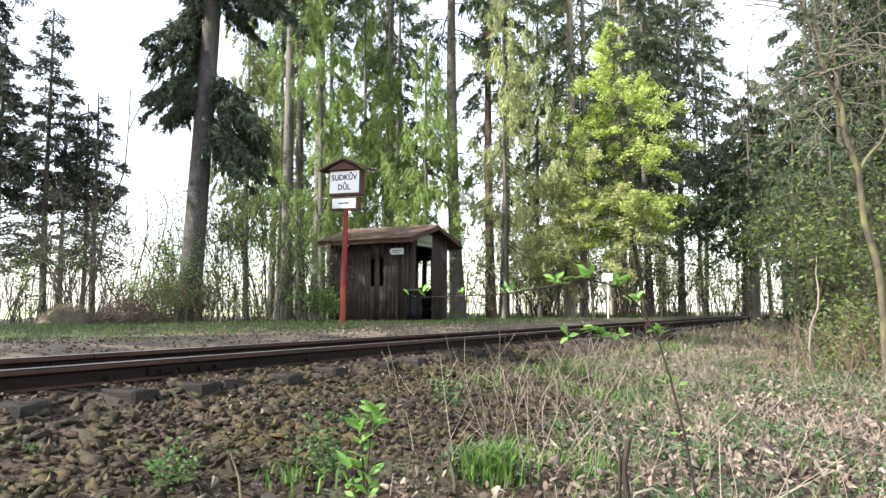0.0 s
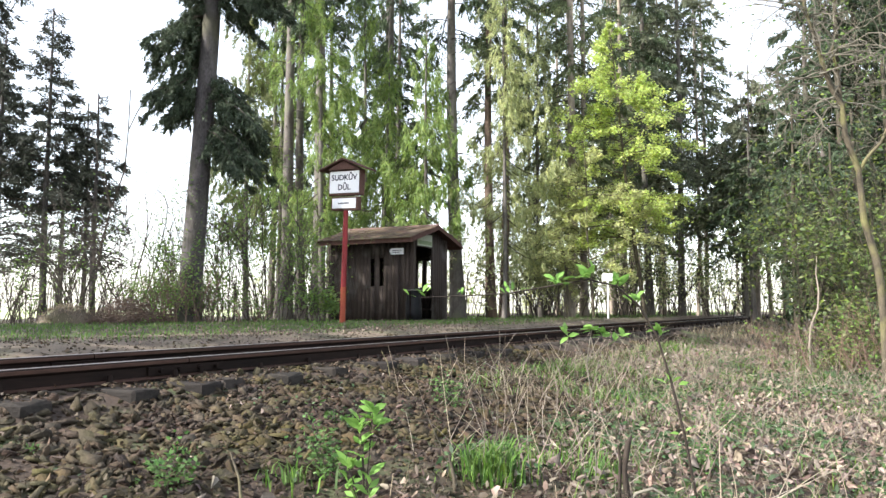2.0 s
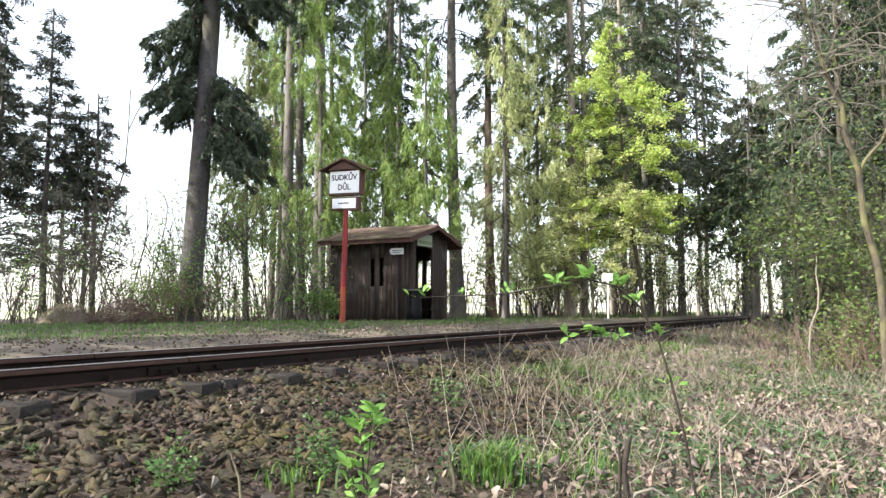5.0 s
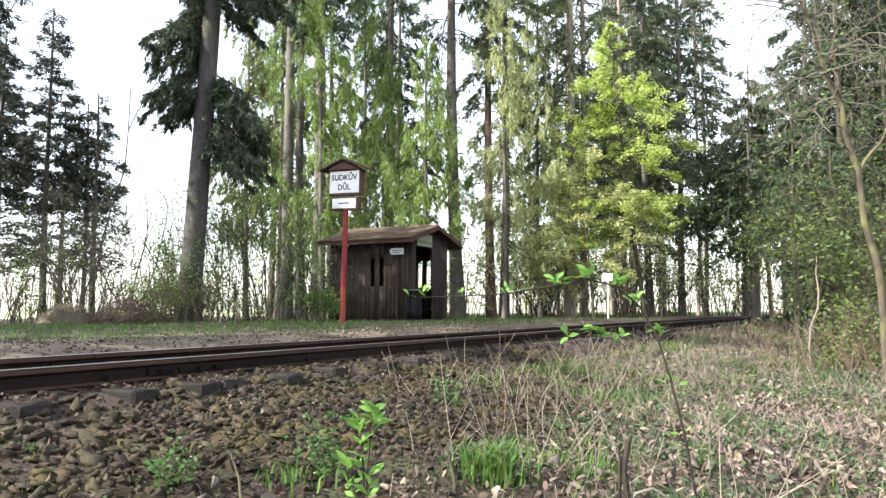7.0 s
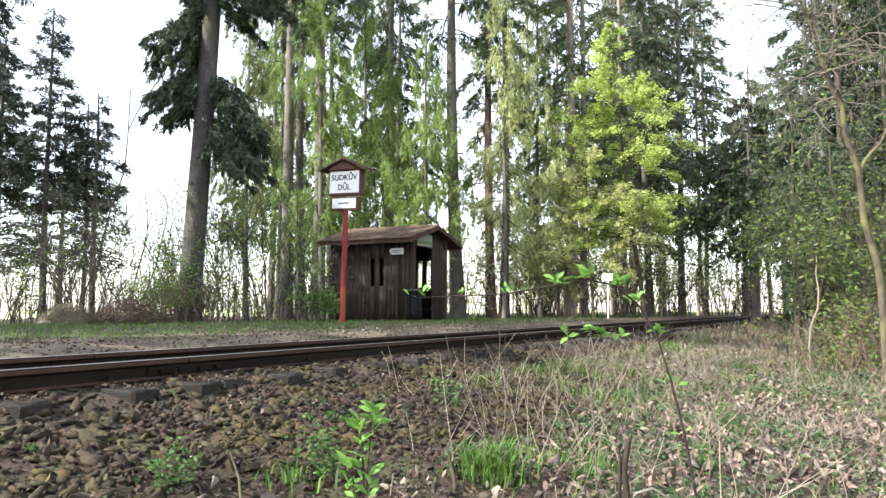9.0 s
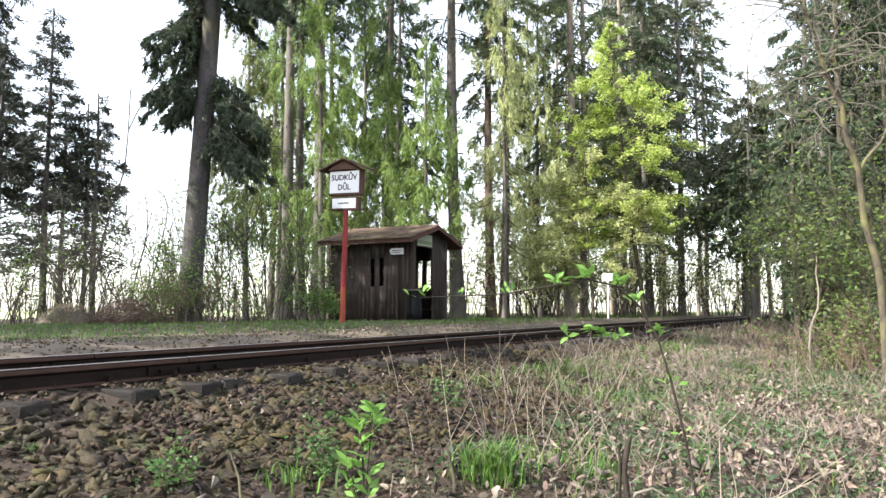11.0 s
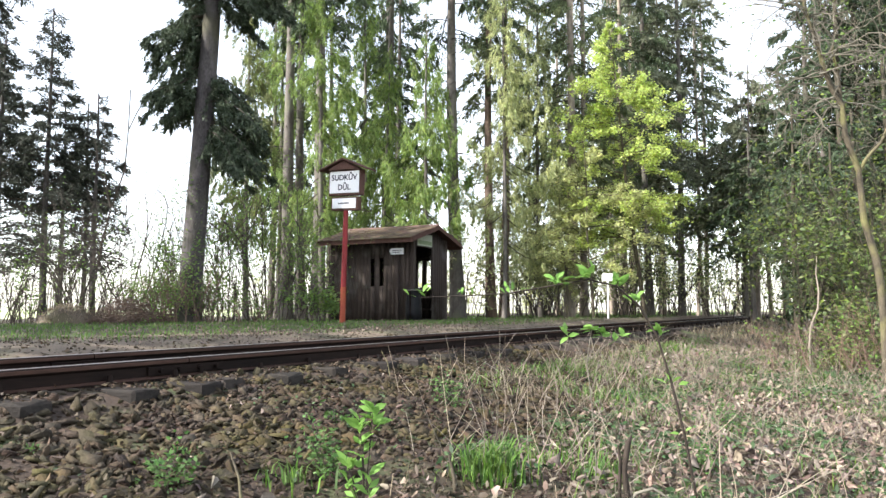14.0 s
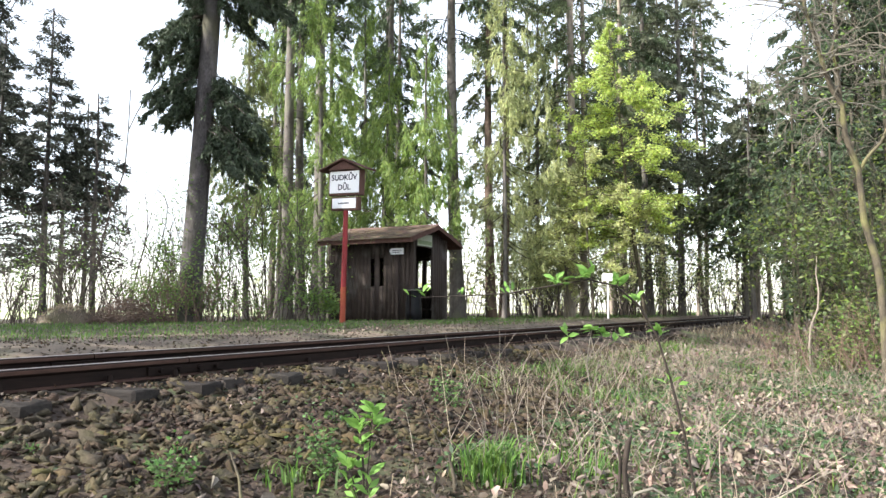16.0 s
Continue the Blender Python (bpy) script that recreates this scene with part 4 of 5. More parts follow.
# the leaning pale tree beside the ditch
def build_pale_tree():
    rng = random.Random(31)
    g = np.random.RandomState(31)
    x, y, z = spot(5.24, 9.2)
    t = thing("bare_tree", (x, y, z), "leaning bare tree with pale mossy bark and tangled twigs", "tree")
    wood, limbs, leaf, tips = Bulk(), Bulk(), Bulk(), []
    R, F = np.array((C, S, 0.0)), np.array((-S, C, 0.0))
    # sideways step and height above the datum
    pts = [(-0.115, z - 0.2), (-0.125, -0.08), (-0.138, 0.236), (-0.15, 0.55), (-0.184, 0.835), (-0.316, 1.315), (-0.355, 1.91), (-0.50, 2.33), (-0.52, 2.69), (-0.63, 2.88), (-0.71, 3.10), (-0.78, 3.41), (-0.88, 3.70), (-0.96, 4.1), (-1.1, 4.8), (-1.15, 5.4)]
    line = np.array([R * a + np.array((0, 0, b - z)) for a, b in pts])
    wood.tube(line, [0.058, 0.046, 0.04, 0.042, 0.044, 0.037, 0.034, 0.036, 0.03, 0.032, 0.028, 0.026, 0.023, 0.019, 0.013, 0.007], 12)
    fork = np.array([R * a + np.array((0, 0, b - z)) for a, b in [(-0.355, 1.88), (-0.28, 2.02), (-0.2, 2.12), (-0.08, 2.24), (0.1, 2.6), (0.2, 3.1), (0.15, 3.7), (0.22, 4.3)]])
    wood.tube(fork, [0.025, 0.023, 0.021, 0.02, 0.017, 0.014, 0.01, 0.005], 8)
    stub = np.array([R * a + F * 0.02 + np.array((0, 0, b - z)) for a, b in [(-0.52, 2.66), (-0.535, 2.9), (-0.55, 3.1), (-0.6, 3.35), (-0.56, 3.6)]])
    wood.tube(stub, [0.024, 0.022, 0.018, 0.012, 0.005], 7)
    limb = [(2.55, -0.9, 1.0), (2.75, -1.0, 1.2), (2.8, -1.0, 1.3), (2.95, -0.9, 1.4), (3.1, -1.0, 1.3), (3.2, -0.8, 1.5), (3.35, -1.0, 1.5), (3.5, -0.7, 1.4), (3.7, -1.0, 1.3), (3.9, -0.9, 1.3), (4.1, -0.7, 1.2), (4.4, -0.8, 1.2),
            (2.7, 0.9, 1.1), (2.9, 0.8, 1.2), (3.1, 1.0, 1.2), (3.3, 0.8, 1.4), (3.5, 0.9, 1.4), (3.7, 0.9, 1.4), (3.9, 0.7, 1.3), (4.2, 0.8, 1.2), (4.5, 0.7, 1.1)]
    for h, dx, L in limb:
        for _ in range(2):
            twig_tree(limbs, tips, rng, at_height(line, h - z + rng.uniform(-0.15, 0.2)), R * dx * rng.uniform(0.6, 1.1) + F * rng.uniform(-0.7, 0.7) + np.array((0, 0, rng.uniform(-0.15, 0.45))), L * rng.uniform(0.5, 0.85), 0.0115, 2, 0.6, 0.03, 0.34, (3, 5))
    for h in (2.4, 2.7, 3.0, 3.3, 3.6, 3.9):
        twig_tree(limbs, tips, rng, at_height(fork, h - z), R * rng.uniform(-0.9, 0.9) + F * rng.uniform(-0.6, 0.6) + np.array((0, 0, 0.3)), rng.uniform(0.7, 1.1), 0.011, 2, 0.6, 0.03, 0.34, (3, 5))
    leaves_at(leaf, g, tips, 0.12, 0.05, 0.5, 0.05)
    part("trunk", wood, M_BARKPALE, t, smooth=True)
    tagged(part("branchwork", limbs, M_PALETWIG, t), kind="stuff")
    part("foliage", leaf, M_BUSH, t, "scattered small opening leaves")


build_pale_tree()


# ---- shrubs along the wood edge ----
for k, (sx, d, h, n, sp, per, mat) in enumerate([
        (-9.3, 18.5, 2.6, 9, 0.6, 0.1, M_BUSH), (-8.4, 18.8, 2.0, 12, 0.6, 0.15, M_BUSH), (-6.6, 20.5, 3.0, 9, 0.6, 0.25, M_BUSH), (-12.0, 18.6, 1.2, 12, 0.8, 0.3, M_BUSH), (-10.3, 18.4, 1.1, 14, 0.8, 0.2, M_BUSH), (-9.2, 20.0, 2.6, 10, 0.7, 0.25, M_BUSH), (-4.5, 21.0, 3.2, 9, 0.7, 0.8, M_BUSH), (-5.4, 20.0, 3.2, 8, 0.6, 0.7, M_BUSH), (-7.4, 19.5, 3.6, 5, 0.4, 0.03, M_BUSH), (-7.0, 19, 4.0, 4, 0.3, 0.03, M_BUSH), (-11.5, 20, 1.6, 10, 0.9, 0.4, M_BUSH), (-13.0, 20, 1.6, 10, 0.9, 0.4, M_BUSH),
        (-4.9, 19.0, 3.0, 12, 0.8, 1.2, M_BUSH), (-4.0, 19.5, 2.4, 10, 0.7, 1.2, M_BUSH), (-5.6, 18.0, 1.9, 10, 0.5, 1.2, M_BUSH), (-3.6, 22.5, 2.2, 8, 0.4, 1.2, M_BUSH), (-2.75, 17.6, 0.9, 8, 0.25, 1.6, M_BUSH), (-6.9, 19.0, 1.6, 10, 0.7, 0.8, M_BUSH),
        (1.3, 27.0, 2.2, 8, 0.9, 0.8, M_LARCHPALE), (2.5, 26.5, 2.0, 9, 0.9, 0.6, M_LARCHPALE), (6.2, 31, 2.6, 10, 1.0, 1.2, M_LARCHPALE), (8.4, 33, 3.0, 10, 1.0, 1.2, M_BUSH), (13.5, 38, 3.2, 10, 1.2, 1.0, M_BUSH), (3.0, 29.0, 2.6, 10, 1.2, 0.9, M_LARCHPALE), (4.8, 32, 3.0, 10, 1.3, 1.0, M_LARCHPALE), (7.5, 34, 3.4, 12, 1.6, 1.2, M_LARCHPALE), (9.5, 36, 3.4, 12, 1.6, 1.0, M_BUSH), (11.5, 37, 3.0, 12, 1.5, 1.0, M_BUSH)]):
    shrub("shrub", spot(sx, d), h, n, sp, "bare upright shrub stems at the field edge" if per < 0.2 else "loose green shrub coming into leaf at the wood edge", mat, per * (2.2 if d < 24 else 4), 0.08 if d < 24 else 0.13, seed=200 + k, group="shrubs at the wood edge", radius=0.024, clump=0.4)
# low brush that closes the view to the field
rng = random.Random(29)
for k in range(15):
    sx = -13.2 + 0.72 * k + rng.uniform(-0.2, 0.2)
    shrub("shrub", spot(sx, 19.6 + rng.uniform(-0.7, 1.2)), rng.uniform(0.9, 1.5), 9, 0.5, "low tangled brush with small fresh leaves at the wood edge", M_BUSH, rng.uniform(0.5, 1.8), 0.075, seed=400 + k, depth=1, group="shrubs at the wood edge", radius=0.018, clump=0.4)
# pale undergrowth beneath the tall stems beyond the platform
bush_kinds = []
for k in range(36):
    d = 29.5 + 16 * rng.random()
    at = spot((rng.uniform(0.02, 0.40) if k > 9 else rng.uniform(-0.2, 0.02)) * d, d)
    if k < 6:
        bush_kinds.append(shrub("shrub", at, rng.uniform(1.6, 3.0), 7, 0.9, "pale green undergrowth beneath tall stems", M_FRESHPALE, 2.5, 0.15, seed=460 + k, depth=2, group="undergrowth of the wood", radius=0.03, clump=0.5)[0])
    else:
        copy_thing(bush_kinds[k % 6], pose(*at, 0, 0, rng.uniform(0, 360)))
# tall bare saplings against the sky
for k, (sx, d, h) in enumerate([(-7.35, 19.2, 4.6), (-7.0, 19.0, 5.0), (-7.75, 19.4, 4.2), (-9.2, 20.5, 6.6), (-3.9, 21.5, 5.0), (-4.6, 20.8, 5.4)]):
    shrub("sapling", spot(sx, d), h, 1, 0.05, "tall thin bare sapling at the field edge", M_BUSH, 0.06, 0.06, seed=430 + k, category="tree", depth=1, lean=0.03, group="saplings at the wood edge", radius=0.04)
# thicket where the track vanishes, on the camera's side
for k, (sx, d, h, n, sp, per) in enumerate([(5.95, 13.2, 2.0, 10, 0.35, 0.8), (6.5, 13.4, 2.9, 12, 0.45, 0.9), (7.2, 13.6, 3.4, 13, 0.5, 0.9), (7.9, 13.4, 3.6, 13, 0.5, 0.9), (7.3, 12.2, 2.4, 12, 0.45, 0.8), (8.4, 17.0, 3.0, 12, 0.6, 1.0), (9.4, 18.0, 3.4, 12, 0.7, 1.0),
                                            (6.6, 11.2, 1.4, 12, 0.4, 0.7), (6.2, 12.0, 0.8, 14, 0.4, 0.3), (5.5, 11.0, 0.6, 14, 0.4, 0.2), (11.0, 23.0, 2.4, 12, 0.8, 1.2)]):
    shrub("shrub", spot(sx, d), h, n, sp, "tangled green thicket with dry stalks beside the track", M_THICKET, per * 2.8, 0.085, seed=230 + k, group="thicket by the track", radius=0.013, lean=0.14, clump=0.35, wood=M_THICKTWIG)
# dry reddish brush before the thicket
for k, (sx, d, h, n) in enumerate([(5.0, 10.2, 0.75, 10), (5.5, 10.0, 0.8, 10), (4.6, 10.8, 0.6, 8), (5.9, 10.4, 0.9, 10), (5.2, 9.0, 0.5, 7)]):
    shrub("brush", spot(sx, d), h, n, 0.35, "dry reddish-brown brush at the foot of the thicket", M_BUSH, 0.15, 0.05, seed=250 + k, wood=M_DRYBRUSH, group="brush by the track", radius=0.008, lean=0.5)


def build_bent_branch():
    x, y, z = spot(5.2, 11.3)
    t = thing("dead_branch", (x, y, z), "pale bent dead branch standing before the thicket", "branch")
    q = Bulk()
    q.tube([UP3 * -0.1 + R3 * a + UP3 * b for a, b in [(0.02, 0.0), (0.0, 0.45), (0.03, 0.75), (0.14, 1.0), (0.16, 1.25), (0.13, 1.5), (0.15, 1.75)]], [0.017, 0.016, 0.015, 0.014, 0.012, 0.009, 0.004], 7)
    part("limb", q, M_BARKGREY, t, smooth=True)


R3, UP3 = np.array((C, S, 0.0)), np.array((0.0, 0.0, 1.0))
build_bent_branch()
# reddish brush round the foot of the old spruce
for k, (sx, d, h, n) in enumerate([(-5.6, 16.9, 1.1, 22), (-5.0, 17.2, 0.9, 18), (-6.3, 17.6, 0.8, 16), (-4.3, 17.8, 0.8, 14)]):
    shrub("brush", spot(sx, d), h, n, 0.4, "reddish-brown bare brush at the foot of the spruce", M_BUSH, 0.5, 0.06, seed=260 + k, wood=M_BARKRED, group="brush at the wood edge", radius=0.016)


def shelter_clear(x, y):
    return ~((x > HX0 - 0.1) & (x < HX1 + 0.1) & (y > HY0 - 0.1) & (y < HY1 + 0.1))


def scatter(g, n, x0, x1, y0, y1):
    x, y = g.uniform(x0, x1, n), g.uniform(y0, y1, n)
    keep = shelter_clear(x, y)
    x, y = x[keep], y[keep]
    return np.stack([x, y, ground_height(x, y)], 1)


def patchy(g, p, scale, cut):
    """Keeps the points in uneven patches."""
    v = np.array([noise.noise((a * scale, b * scale, 3.7)) for a, b in p[:, :2]])
    return p[v + 0.25 * g.randn(len(p)) > cut]


# ---- leaf litter, grass, low plants ----
def build_litter():
    g = np.random.RandomState(51)
    near = patchy(g, scatter(g, 52000, 2.2, 6.2, 2.2, 8.5), 1.1, -0.3)
    near = near[g.rand(len(near)) < np.clip((near[:, 0] - 2.3 - 0.12 * (6 - near[:, 1])) / 0.8, 0.12, 1.0)]
    far = patchy(g, scatter(g, 15000, 1.6, 7.0, 8.3, 18.0), 0.7, -0.05)
    slope = patchy(g, scatter(g, 450, 0.9, 2.6, 0.8, 14.0), 0.9, 0.0)
    platform = patchy(g, scatter(g, 9000, -4.5, -0.9, 4.0, 32.0), 0.6, 0.1)
    around = patchy(g, scatter(g, 5000, 1.6, 9.0, -7.0, 2.4), 0.6, -0.2)
    beside = patchy(g, scatter(g, 5000, 6.0, 11.0, 0.0, 12.0), 0.6, -0.2)
    q = Bulk()
    for p, size in ((around, 0.08), (beside, 0.08), (near, 0.06), (far, 0.075), (slope, 0.04), (platform, 0.035)):
        n = len(p)
        p[:, 2] += 0.006 + 0.06 * g.rand(n) ** 2
        way = g.randn(n, 3)
        way[:, 2] *= 0.6
        side = g.randn(n, 3)
        side[:, 2] *= 0.9
        q.oval_leaves(p, way, side, size * (0.5 + 0.8 * g.rand(n)), size * (0.22 + 0.34 * g.rand(n)), 0.9 * g.randn(n))
    ob = new("leaf_litter", q.mesh("leaf_litter", M_LITTER))
    tagged(ob, "dry pinkish-brown fallen leaves covering the woodland ground", "leaves", kind="stuff")


def build_debris():
    g = np.random.RandomState(55)
    crumbs = scatter(g, 5000, 0.44, 0.74, 0.0, 10.0)
    crumbs = crumbs[np.abs(crumbs[:, 1:2] - np.array(ys_s)[None]).min(1) < 0.085]
    crumbs[:, 2] = -RAIL_H - 0.004
    p = np.concatenate([scatter(g, 26000, 0.75, 2.9, 0.8, 9.0), scatter(g, 3500, -3.2, -0.8, 3.0, 16.0), scatter(g, 4000, -0.8, 0.8, 0.0, 12.0), crumbs])
    n = len(p)
    p[:, 2] += 0.004 + 0.016 * g.rand(n)
    way, side = g.randn(n, 3), g.randn(n, 3)
    way[:, 2] *= 0.4
    q = Bulk()
    q.blades(p, way, side, 0.03 * (0.3 + g.rand(n)), 0.014 * (0.4 + g.rand(n)), 0.5, curl=0.3)
    ob = new("brown_debris", q.mesh("brown_debris", M_DEBRIS))
    tagged(ob, "dark brown leaf crumbs and bark bits between stones", "debris", kind="stuff")


def tuft_blades(q, g, p, length, width, lean=0.35):
    """Bent grass: two joined quads a blade."""
    n = len(p)
    a = g.uniform(0, 6.283, n)
    out = np.stack([np.cos(a), np.sin(a), np.zeros(n)], 1)
    side = np.stack([-np.sin(a), np.cos(a), np.zeros(n)], 1)
    L = (length * (0.5 + 0.7 * g.rand(n)))[:, None]
    W = width * (0.6 + 0.7 * g.rand(n))[:, None]
    b = lean * (0.3 + 1.2 * g.rand(n))[:, None]
    up = np.array((0, 0, 1.0))
    m = p + up * L * 0.6 + out * L * b * 0.35
    t = p + up * L * (0.95 - 0.35 * b) + out * L * b * 1.1
    v = np.stack([p - side * W / 2, p + side * W / 2, m + side * W * 0.4, m - side * W * 0.4, t + side * W * 0.06, t - side * W * 0.06], 1)
    f = np.arange(n)[:, None, None] * 6 + np.array([[0, 1, 2, 3], [3, 2, 4, 5]])[None]
    q.add(v, f)


def build_grass():
    g = np.random.RandomState(52)
    q = Bulk()
    tuft_blades(q, g, patchy(g, scatter(g, 34000, -9.8, -2.9, 3.5, 30.0), 0.5, -0.1), 0.065, 0.008, 0.6)
    tuft_blades(q, g, patchy(g, scatter(g, 9000, -9.8, -2.6, 26.0, 60.0), 0.3, -0.3), 0.10, 0.016)
    tuft_blades(q, g, patchy(g, scatter(g, 5000, -3.2, -1.6, 4.0, 30.0), 0.9, 0.1), 0.07, 0.006)
    tuft_blades(q, g, patchy(g, scatter(g, 22000, 1.2, 4.2, 5.6, 16.0), 1.6, 0.04), 0.12, 0.007, 0.9)
    tuft_blades(q, g, patchy(g, scatter(g, 3000, 2.2, 4.5, 2.4, 6.0), 1.6, 0.16), 0.13, 0.005, 0.7)
    ob = new("grass", q.mesh("grass", M_GRASS))
    tagged(ob, "fresh green spring grass along platform and bank", "grass", kind="stuff")
    q = Bulk()
    tuft_blades(q, g, patchy(g, scatter(g, 11000, 1.3, 5.0, 5.5, 17.0), 1.4, 0.0), 0.18, 0.005, 1.5)
    tuft_blades(q, g, patchy(g, scatter(g, 6000, 0.9, 5.0, 17.0, 45.0), 0.6, -0.3), 0.25, 0.014, 0.9)
    tuft_blades(q, g, patchy(g, scatter(g, 5000, -8.5, -3.2, 5.0, 30.0), 0.6, 0.0), 0.08, 0.006, 0.9)
    tuft_blades(q, g, patchy(g, scatter(g, 1500, 2.2, 4.6, 2.6, 6.0), 0.8, 0.05), 0.2, 0.003, 1.2)
    ob = new("dry_grass", q.mesh("dry_grass", M_DRYGRASS))
    tagged(ob, "straw-coloured dry grass and stalks on the bank", "grass", kind="stuff")
    # one lush tuft near the eye
    for sx, d, n, h in ((0.22, 3.70, 300, 0.23), (0.55, 4.3, 60, 0.16), (-0.62, 3.25, 60, 0.12), (0.75, 3.9, 90, 0.16)):
        x, y, z = spot(sx, d)
        t = thing("grass_tuft", (x, y, z), "lush tuft of fresh green grass among leaves", "grass", "grass tufts")
        b = Bulk()
        p = np.stack([0.075 * g.randn(n), 0.075 * g.randn(n), np.full(n, -0.02)], 1)
        tuft_blades(b, g, p, h, 0.009, 0.45)
        tagged(part("grass_clump", b, M_GRASS, t), kind="stuff")


def build_low_plants():
    g = np.random.RandomState(53)
    q = Bulk()
    for p, size in ((patchy(g, scatter(g, 24000, 2.1, 4.8, 3.0, 14.0), 1.5, 0.1), 0.05), (patchy(g, scatter(g, 8000, 3.2, 8.0, 5.0, 18.0), 0.7, 0.1), 0.055), (patchy(g, scatter(g, 2500, 0.9, 2.4, 0.5, 7.0), 1.6, 0.42), 0.03)):
        n = len(p)
        p[:, 2] += 0.02 + 0.07 * g.rand(n)
        way = g.randn(n, 3)
        way[:, 2] *= 0.3
        side = g.randn(n, 3)
        side[:, 2] *= 0.25
        q.blades(p, way, side, size * (0.6 + 0.8 * g.rand(n)), size * (0.25 + 0.45 * g.rand(n)), 0.5, curl=0.15)
    ob = new("ground_plants", q.mesh("ground_plants", M_DARKLEAF))
    tagged(ob, "low dark green creeping leaves on the bank", "plants", kind="stuff")
    # thin dry stalks standing and fallen
    rng = random.Random(54)
    q = Bulk()
    for _ in range(1700):
        x, y = rng.uniform(1.9, 6.2), 3.4 + 13 * rng.random() ** 1.3
        if rng.random() < 0.2:
            x, y = rng.uniform(1.2, 2.6), rng.uniform(4.5, 12)
        z = float(ground_height(np.array([x]), np.array([y]))[0])
        L = rng.uniform(0.15, 0.55)
        a, tilt = rng.uniform(0, 6.28), rng.uniform(0.2, 1.45)
        d = np.array((math.cos(a) * math.sin(tilt), math.sin(a) * math.sin(tilt), math.cos(tilt)))
        s = np.linspace(0, 1, 5)[:, None]
        bend = np.array([rng.uniform(-0.2, 0.2) for _ in range(3)]) * L
        pts = np.array((x, y, z)) + d * L * s + bend * s * s
        q.tube(pts, np.linspace(0.0034, 0.0014, 5) * rng.uniform(0.6, 1.2), 3)
    ob = new("dry_stalks", q.mesh("dry_stalks", M_DRYSTEM))
    tagged(ob, "thin dry stalks and twigs strewn over the bank", "stalks", kind="stuff")


build_litter()
build_debris()
build_grass()
build_low_plants()


# ---- single plants near the eye ----
def leaf_mesh_at(q, base, way, side, length, width):
    """A pointed leaf, folded along its rib and bent down at the tip."""
    base, way, side = np.array(base, float), np.array(way, float), np.array(side, float)
    way /= np.linalg.norm(way)
    side -= way * side.dot(way)
    side /= np.linalg.norm(side)
    nrm = np.cross(way, side)
    if nrm[2] < 0:
        nrm = -nrm
    rows = []
    for s, w in ((0.0, 0.05), (0.25, 0.75), (0.5, 1.0), (0.75, 0.65), (1.0, 0.03)):
        c = base + way * length * s - nrm * length * 0.25 * s * s
        rows += [c - side * width * w / 2 + nrm * width * 0.12 * w, c, c + side * width * w / 2 + nrm * width * 0.12 * w]
    f = []
    for i in range(4):
        for j in range(2):
            f.append((i * 3 + j, i * 3 + j + 1, i * 3 + 3 + j + 1, i * 3 + 3 + j))
    q.add(rows, f)


def one_leaf(parent, rng, base, way, length, ratio=0.42, mat=None):
    q = Bulk()
    leaf_mesh_at(q, base, way, (rng.gauss(0, 1), rng.gauss(0, 1), rng.gauss(0, 0.25)), length, length * ratio)
    return part("leaf", q, mat or M_SPRIG, parent, smooth=True)


RIGHT, AHEAD, UP = np.array((C, S, 0.0)), np.array((-S, C, 0.0)), np.array((0, 0, 1.0))


def build_sprig():
    rng = random.Random(61)
    x, y, z = spot(-0.30, 2.95)
    t = thing("leafy_sprig", (x, y, z), "young upright sprig with bright fresh green leaves", "plant")
    # side step, height, leaves round the tip
    for dx, h, n in ((0.0, 0.40, 14), (0.05, 0.45, 14), (-0.045, 0.24, 11), (0.035, 0.20, 10), (0.012, 0.32, 9), (-0.02, 0.15, 8)):
        q = Bulk()
        s = np.linspace(0, 1, 6)[:, None]
        pts = RIGHT * (dx * s ** 1.5 + 0.008 * np.sin(4 * s)) + UP * h * s - UP * 0.02
        q.tube(pts, np.linspace(0.0042, 0.0018, 6), 5)
        part("stalk", q, M_SNAG, t)
        for j in range(n):
            a = 2.4 * j + rng.uniform(-0.4, 0.4)
            c = pts[-1] - UP * 0.09 * rng.random() ** 1.3
            w = RIGHT * math.cos(a) + AHEAD * math.sin(a) * 0.8 + UP * rng.uniform(0.3, 1.6)
            one_leaf(t, rng, c, w, rng.uniform(0.045, 0.078), 0.42)


